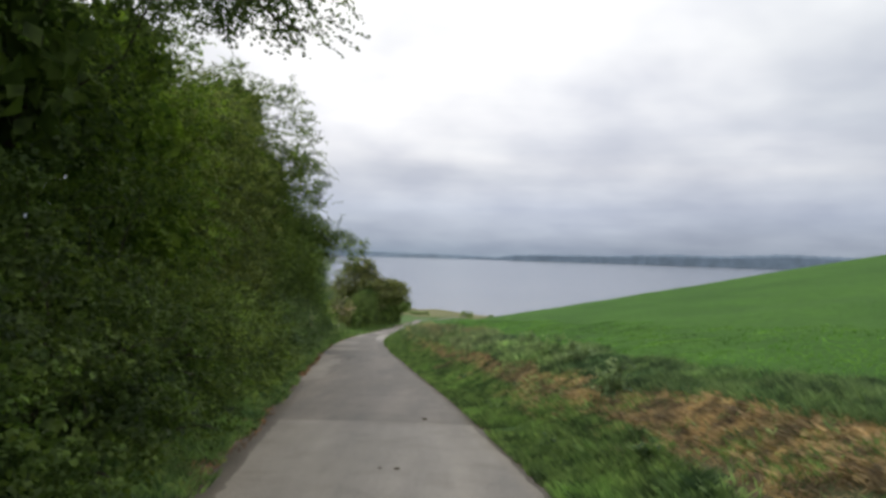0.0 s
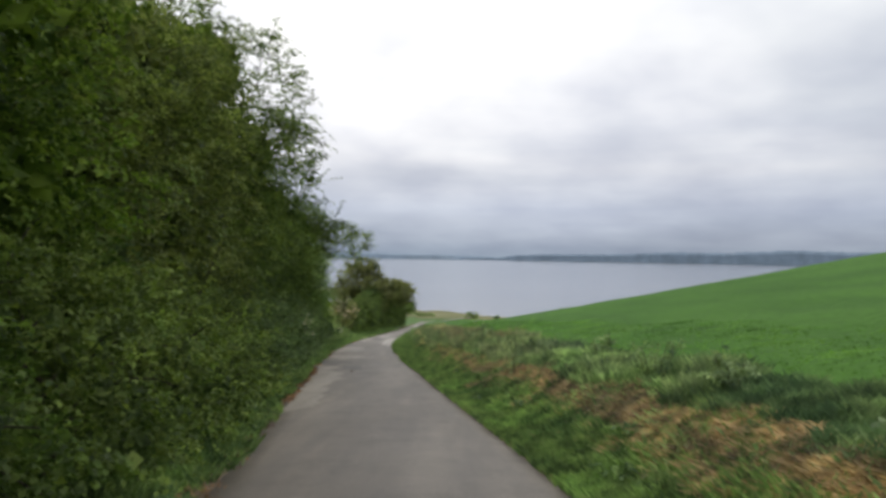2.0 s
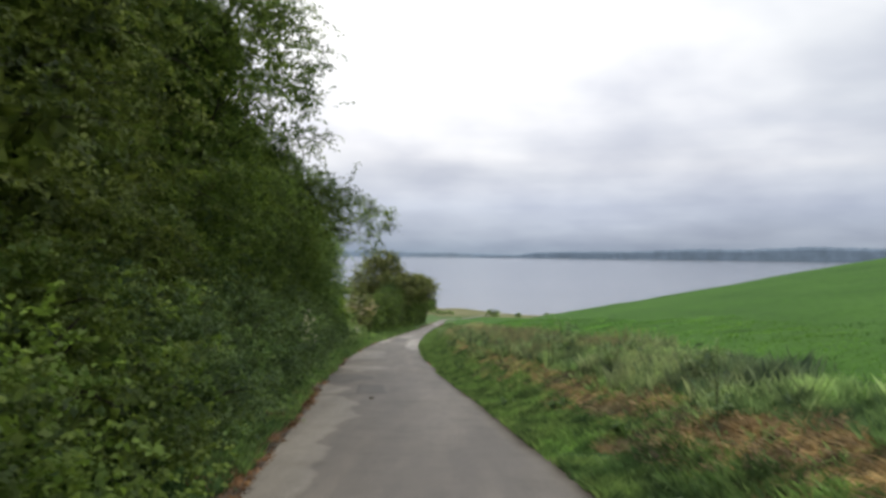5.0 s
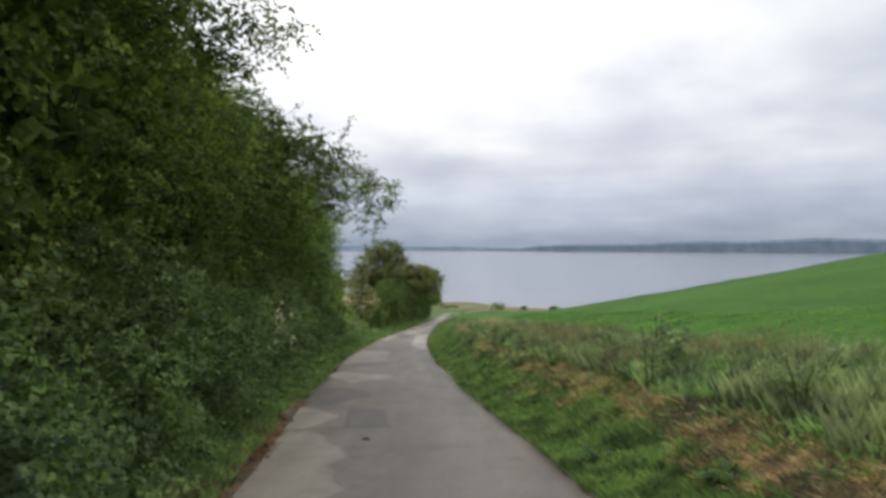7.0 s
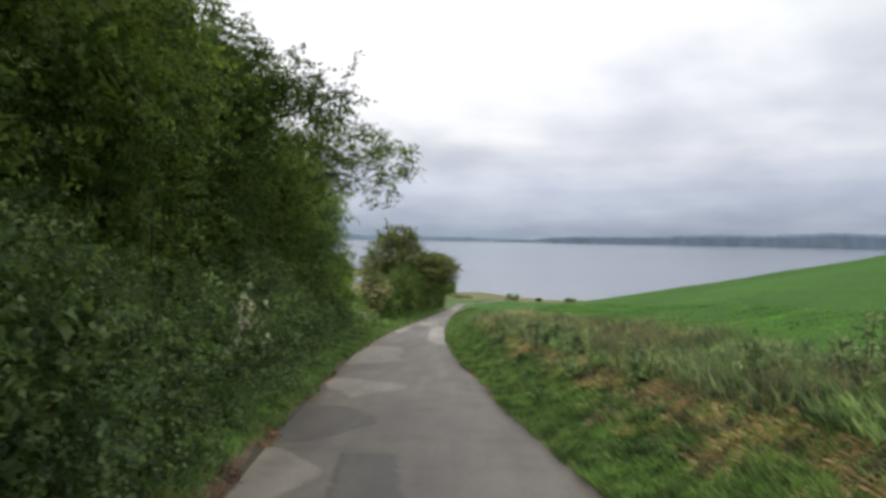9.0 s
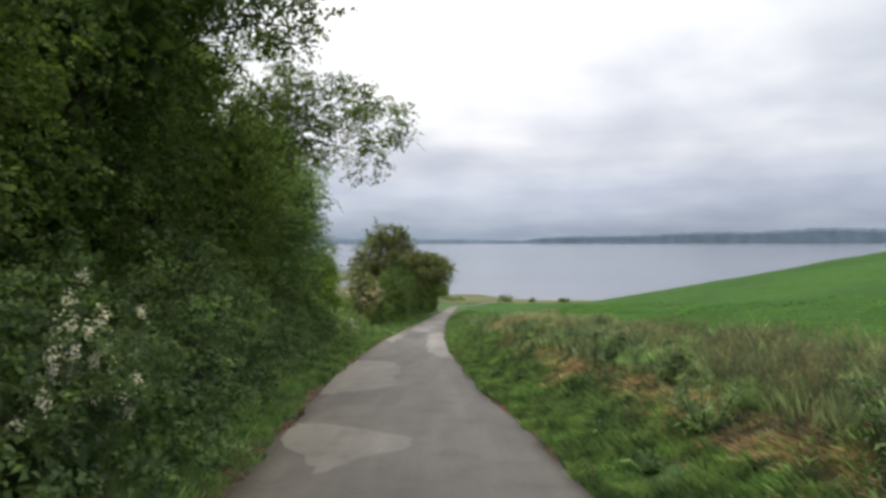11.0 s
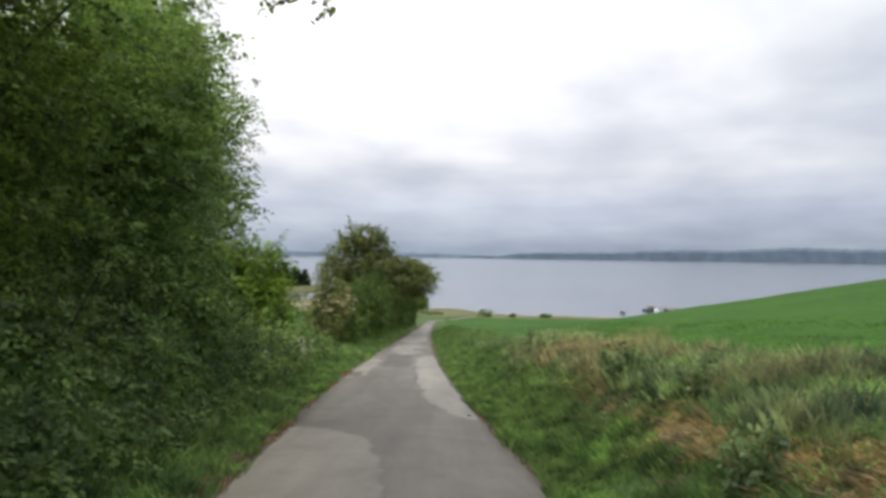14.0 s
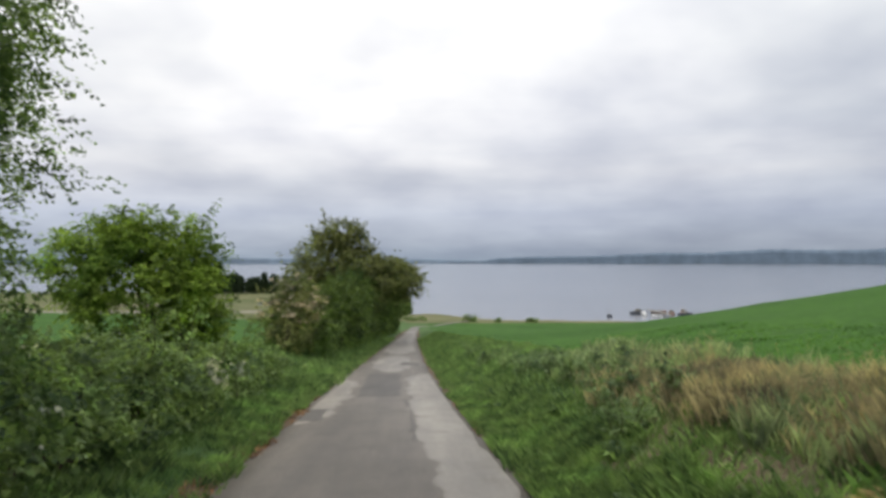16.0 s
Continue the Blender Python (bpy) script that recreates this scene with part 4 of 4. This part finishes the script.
blades("verge_grass", 15, 62000, 2.0, 3.2, -2, 49, 0.09, 0.008, L_GRASS, "green grass growing through the dry straw", "grass", 0.7, 0.0, -0.2)
blades("hedge_foot_weeds", 13, 50000, -2.85, -2.1, -2, 53, 0.15, 0.016, L_BRAMBLE, "green weeds along the hedge foot", "weeds", 0.5, 0.0, -0.5)
blades("dry_straw", 5, 120000, 2.12, 3.0, -2, 47, 0.08, 0.0065, L_STRAW, "flattened pale dry grass on the verge", "straw", 1.2, 0.5)
blades("dry_straw", 16, 70000, 2.0, 3.1, -2, 20, 0.07, 0.006, L_STRAW, "flattened pale dry grass on the verge", "straw", 1.2, 0.5, -0.5)
blades("tall_weeds", 6, 74000, 2.9, 4.1, 21, 57, 0.16, 0.0036, L_WEED, "grey-green weeds along the field edge", "weeds", 0.6, 0.0, -0.6)
# near stretch of the same weeds, in the darkened green
blades("tall_weeds", 18, 76000, 2.9, 4.1, -2, 27, 0.14, 0.0036, L_WEED_SHADED, "green weeds along the field edge, shade painted into the leaf colour", "weeds", 0.6, 0.0, -0.6)
blades("nettle_patch", 12, 42000, 2.9, 3.9, 13, 47, 0.20, 0.010, L_NETTLE, "dark green nettles along the field edge", "weeds", 0.45, 0.0, 0.25)
blades("fine_tall_grass", 14, 40000, 2.8, 4.3, 20, 58, 0.26, 0.0028, L_HAY, "fine grey-green seeding grass by the field", "grass", 0.36, 0.0, 0.0)
blades("tall_dry_grass", 7, 30000, 2.6, 4.2, 45.4, 52.6, 0.27, 0.0024, L_RYE, "tall pale seeding grass on the verge", "grass", 0.36, 0.0, None, 1.0, True)
blades("broad_weeds", 8, 34000, 1.9, 3.2, -2, 57, 0.11, 0.014, L_WEED, "broad-leaved weeds among the straw", "weeds", 0.7, 0.2, 0.2)
blades("crop_leaves", 9, 44000, 3.8, 7.2, -2, 62, 0.06, 0.015, L_CROP, "dense young green crop on the field", "crop", 1.0, 0.85)
blades("leaf_litter", 10, 20000, -1.74, -1.44, -2, 58, 0.04, 0.018, L_DEAD, "brown leaf litter along the lane edge", "leaf litter", 1.2, 0.9, -0.3)
blades("leaf_litter", 17, 16000, -1.95, -1.30, 18, 28, 0.05, 0.018, L_DEAD, "brown leaf litter drifted onto the lane edge", "leaf litter", 1.2, 0.9, None, 1.0, True)
blades("leaf_litter", 11, 9000, 1.28, 1.45, -2, 58, 0.04, 0.016, L_DEAD, "brown dead grass along the lane edge", "leaf litter", 1.2, 0.9, -0.2)


def seed_stalks(name, seed, n, ulo, uhi, ylo, yhi, height, mat, label, gap):
    """Thin flowering stalks, each with a loose brown head of small spikelets, as one piece of stuff."""
    rng = np.random.default_rng(seed)
    y, u = rng.uniform(ylo, yhi, n), rng.uniform(ulo, uhi, n)
    clump = np.sin(y * 0.83 + seed) * np.sin(y * 0.31 + u * 1.3) + 0.5 * np.sin(y * 2.3 + u * 2.9)
    keep = clump + rng.normal(size=n) * 0.3 > gap
    y, u = y[keep], u[keep]
    k = len(y)
    h = height * rng.uniform(0.6, 1.15, k)
    a = rng.uniform(0, 2 * math.pi, k)
    way = np.stack([np.cos(a), np.sin(a), np.zeros(k)], 1) * (0.22 * h * rng.uniform(0.2, 1.3, k))[:, None]
    base = np.stack([middle(y) + u, y, ground_uv(u, y) - 0.02], 1)
    tip = base + way + np.stack([np.zeros(k), np.zeros(k), h], 1)
    b = rng.uniform(0, 2 * math.pi, k)
    side = np.stack([np.cos(b), np.sin(b), np.zeros(k)], 1) * 0.0013
    q = [np.stack([base - side, base + side, tip + side * 0.5, tip - side * 0.5], 1)]
    for j in range(7):
        c = base + (tip - base) * rng.uniform(0.74, 1.04, (k, 1)) + rng.normal(size=(k, 3)) * 0.012
        q.append(leaf_corners(rng, c, unit(rng.normal(size=(k, 3))), 0.026, 0.009))
    me = quads(name, np.concatenate(q))
    me.materials.append(mat)
    return tagged(new(name, me), label, "grass", kind="stuff")


seed_stalks("seeding_grass", 31, 9000, 2.7, 4.1, 24, 43, 0.40, L_SEED, "brownish seeding grass stalks along the field edge", 0.15)
seed_stalks("seeding_grass", 32, 2000, 2.5, 4.1, 46.5, 53, 0.46, L_RYE, "pale seeding grass stalks on the verge", 0.0)


# ---------------------------------------------------------------- single weeds on the verge
def tall_weed(name, seed, h, leafmat, label, spread=0.16, leaf=(0.16, 0.05), stems=3):
    """A stalky weed: stems, and leaves up the stems."""
    rng = np.random.default_rng(seed)
    ob = tagged(new(name), label, "weed", "tall weeds on the verge")
    pts, ways = [], []
    for s in range(stems):
        hh = h * rng.uniform(0.7, 1.0)
        a = rng.uniform(0, 6.28)
        end = np.array([math.cos(a) * spread * rng.uniform(0.3, 1), math.sin(a) * spread * rng.uniform(0.3, 1), hh])
        part("stem", joined("stem", [bough(rng, (end[0] * 0.2, end[1] * 0.2, -0.05), end, 0.012, 0.004, 5, 0.05)]), M_STEM, ob)
        for t in np.linspace(0.12, 1.0, 17):
            pts.append(end * np.array([t, t, t]) + rng.normal(size=3) * 0.02)
            b = rng.uniform(0, 6.28)
            ways.append([math.cos(b), math.sin(b), 0.6])
    pts, ways = np.array(pts), unit(np.array(ways))
    taper = 1.25 - 0.85 * pts[:, 2] / h
    pts = pts + ways * np.array([1, 1, 0]) * (0.08 * taper)[:, None]
    part("leaves", quads("leaves", foliage(rng, pts, ways, 4, 0.05, *leaf)), leafmat, ob)
    return ob


def dock_clump(seed, r, label):
    rng = np.random.default_rng(seed)
    ob = tagged(new("dock_plant"), label, "weed", "broad-leaved plants on the verge")
    q = []
    for i in range(22):
        a = rng.uniform(0, 6.28)
        d = np.array([math.cos(a), math.sin(a), 0])
        s = np.array([-d[1], d[0], 0])
        L, w, up = r * rng.uniform(0.7, 1.2), r * 0.34, rng.uniform(0.25, 0.8)
        base, mid, tip = d * 0.02, d * L * 0.5 + np.array([0, 0, L * up]), d * L + np.array([0, 0, L * up * 0.8])
        q.append([base - s * w * 0.15, mid - s * w * 0.5, mid + s * w * 0.02 + np.array([0, 0, -0.02]), base])
        q.append([base, mid + s * w * 0.02 + np.array([0, 0, -0.02]), mid + s * w * 0.5, base + s * w * 0.15])
        q.append([mid - s * w * 0.5, tip, tip, mid + s * w * 0.02 + np.array([0, 0, -0.02])])
        q.append([mid + s * w * 0.02 + np.array([0, 0, -0.02]), tip, tip, mid + s * w * 0.5])
    part("leaves", quads("leaves", np.array(q)), L_GRASS, ob)
    return ob


def place(ob, x, y, turn=0.0, first=False):
    m = pose(x, y, float(ground_z(x, y)), 0, 0, turn)
    if first:
        ob.matrix_world = m
        return ob
    return copy_thing(ob, m)


WEEDS = [tall_weed("thistle", 1, 0.72, L_NETTLE, "dark upright thistle on the grassy verge", 0.10, (0.11, 0.032), 2),
         tall_weed("nettle", 2, 0.46, L_NETTLE, "bushy dark nettle clump on the verge", 0.30, (0.08, 0.034), 6),
         tall_weed("dock_stalk", 3, 0.85, L_NETTLE, "thin dark dock stalk standing over the verge", 0.12, (0.05, 0.03), 2),
         tall_weed("mugwort", 4, 0.5, L_WEED, "bushy grey-green mugwort on the verge", 0.35, (0.075, 0.024), 7)]
# kind, u, y
SPOTS = [(0, 2.95, 36.4), (1, 3.3, 36.8), (2, 3.0, 18.9), (2, 3.2, 25.8), (2, 3.6, 26.6), (2, 3.8, 27.2), (1, 3.5, 26.2), (1, 3.9, 26.9), (1, 4.1, 27.8), (1, 3.6, 28.3),
         (3, 3.2, 30.5), (1, 3.7, 21.0), (1, 4.0, 17.2), (3, 3.8, 14.6), (1, 3.9, 12.8), (3, 2.8, 32.4), (1, 3.2, 34.2), (1, 2.7, 40.5), (3, 3.3, 39.5),
         (0, 3.29, 51.85), (1, 3.38, 50.45), (3, 2.3, 50.1), (1, 3.1, 51.5), (1, 3.37, 53.8), (1, 3.21, 55.4), (1, 3.3, 45.55), (1, 3.45, 45.35), (1, 3.2, 52.7), (3, 3.3, 54.6), (1, 3.5, 43.1), (3, 2.5, 57.0), (3, 3.0, 59.5), (1, 2.4, 62.5),
         (3, 2.9, 66.5), (1, 3.2, 9.0), (3, 3.6, 23.5)]
seen_kinds = set()
for k, (kind, u, y) in enumerate(SPOTS):
    u = u - 0.45 if u > 2.6 else u
    place(WEEDS[kind], float(middle(y)) + u, y, k * 67.0, kind not in seen_kinds)
    seen_kinds.add(kind)
DOCK = dock_clump(8, 0.21, "low clump of broad green dock leaves")
for k in range(24):
    y = 4.0 + k * 2.3 + 0.6 * math.sin(k * 2.7)
    place(DOCK, float(middle(y)) + 2.0 + 0.3 * math.sin(k * 1.9), y, k * 51.0, k == 0)


def white_spray(seed, x, y, h):
    """Tall cow parsley against the hedge."""
    rng = np.random.default_rng(seed)
    ob = thing("cow_parsley", x, y, float(ground_z(x, y)), "tall cow parsley with white flower heads at the hedge", "wildflower", "white flowers at the hedge")
    for s in range(3):
        end = np.array([rng.uniform(-0.1, 0.15), rng.uniform(-0.15, 0.15), h * rng.uniform(0.75, 1.0)])
        part("stem", joined("stem", [bough(rng, (0, 0, -0.05), end, 0.008, 0.004, 5, 0.05)]), M_STEM, ob)
        for t in (1.0, 0.8):
            c = end * np.array([1, 1, t]) + np.array([rng.uniform(0.0, 0.1), rng.uniform(-0.06, 0.06), 0]) + rng.normal(size=(44, 3)) * np.array([0.022, 0.022, 0.03])
            tagged(part("flower_head", quads("flower_head", leaf_corners(rng, c, unit(rng.normal(size=c.shape) * 0.4 + np.array([0.6, -0.3, 0.7])), 0.016, 0.016)), L_WHITE, ob, "white flower head"), kind="stuff")


for k, (u, y, h) in enumerate([(-2.0, 29.9, 1.25), (-2.05, 30.2, 1.5), (-1.98, 30.5, 1.15), (-2.05, 30.8, 1.4), (-2.3, 53.0, 0.8), (-2.35, 53.9, 0.7), (-2.3, 55.2, 0.7)]):
    white_spray(950 + k, float(middle(y)) + u, y, h)


def clod(seed, x, y, size):
    """A small lump of mud dropped on the asphalt."""
    rng = np.random.default_rng(seed)
    bm = bmesh.new()
    bmesh.ops.create_icosphere(bm, subdivisions=2, radius=size)
    for v in bm.verts:
        v.co *= 1 + rng.uniform(-0.22, 0.22)
        v.co.z *= 0.32
    me = bpy.data.meshes.new("mud_clod")
    bm.to_mesh(me)
    bm.free()
    me.materials.append(M_LITTER)
    ob = new("mud_clod", me)
    u = x - float(middle(y))
    ob.matrix_world = pose(x, y, float(lane_z(y)) + 0.012 - 0.025 * (u / 1.36) ** 2 + size * 0.15, 0, 0, seed * 40)
    tagged(ob, "small dark mud clod lying on the asphalt lane", "mud clod", "mud clods on the lane")


for k, (x, y, size) in enumerate([(-2.89, 25.6, 0.045), (-0.12, 10.75, 0.038), (-0.48, 7.14, 0.025), (-0.32, 7.12, 0.03), (-3.22, 46.7, 0.035)]):
    clod(k + 3, x, y, size)
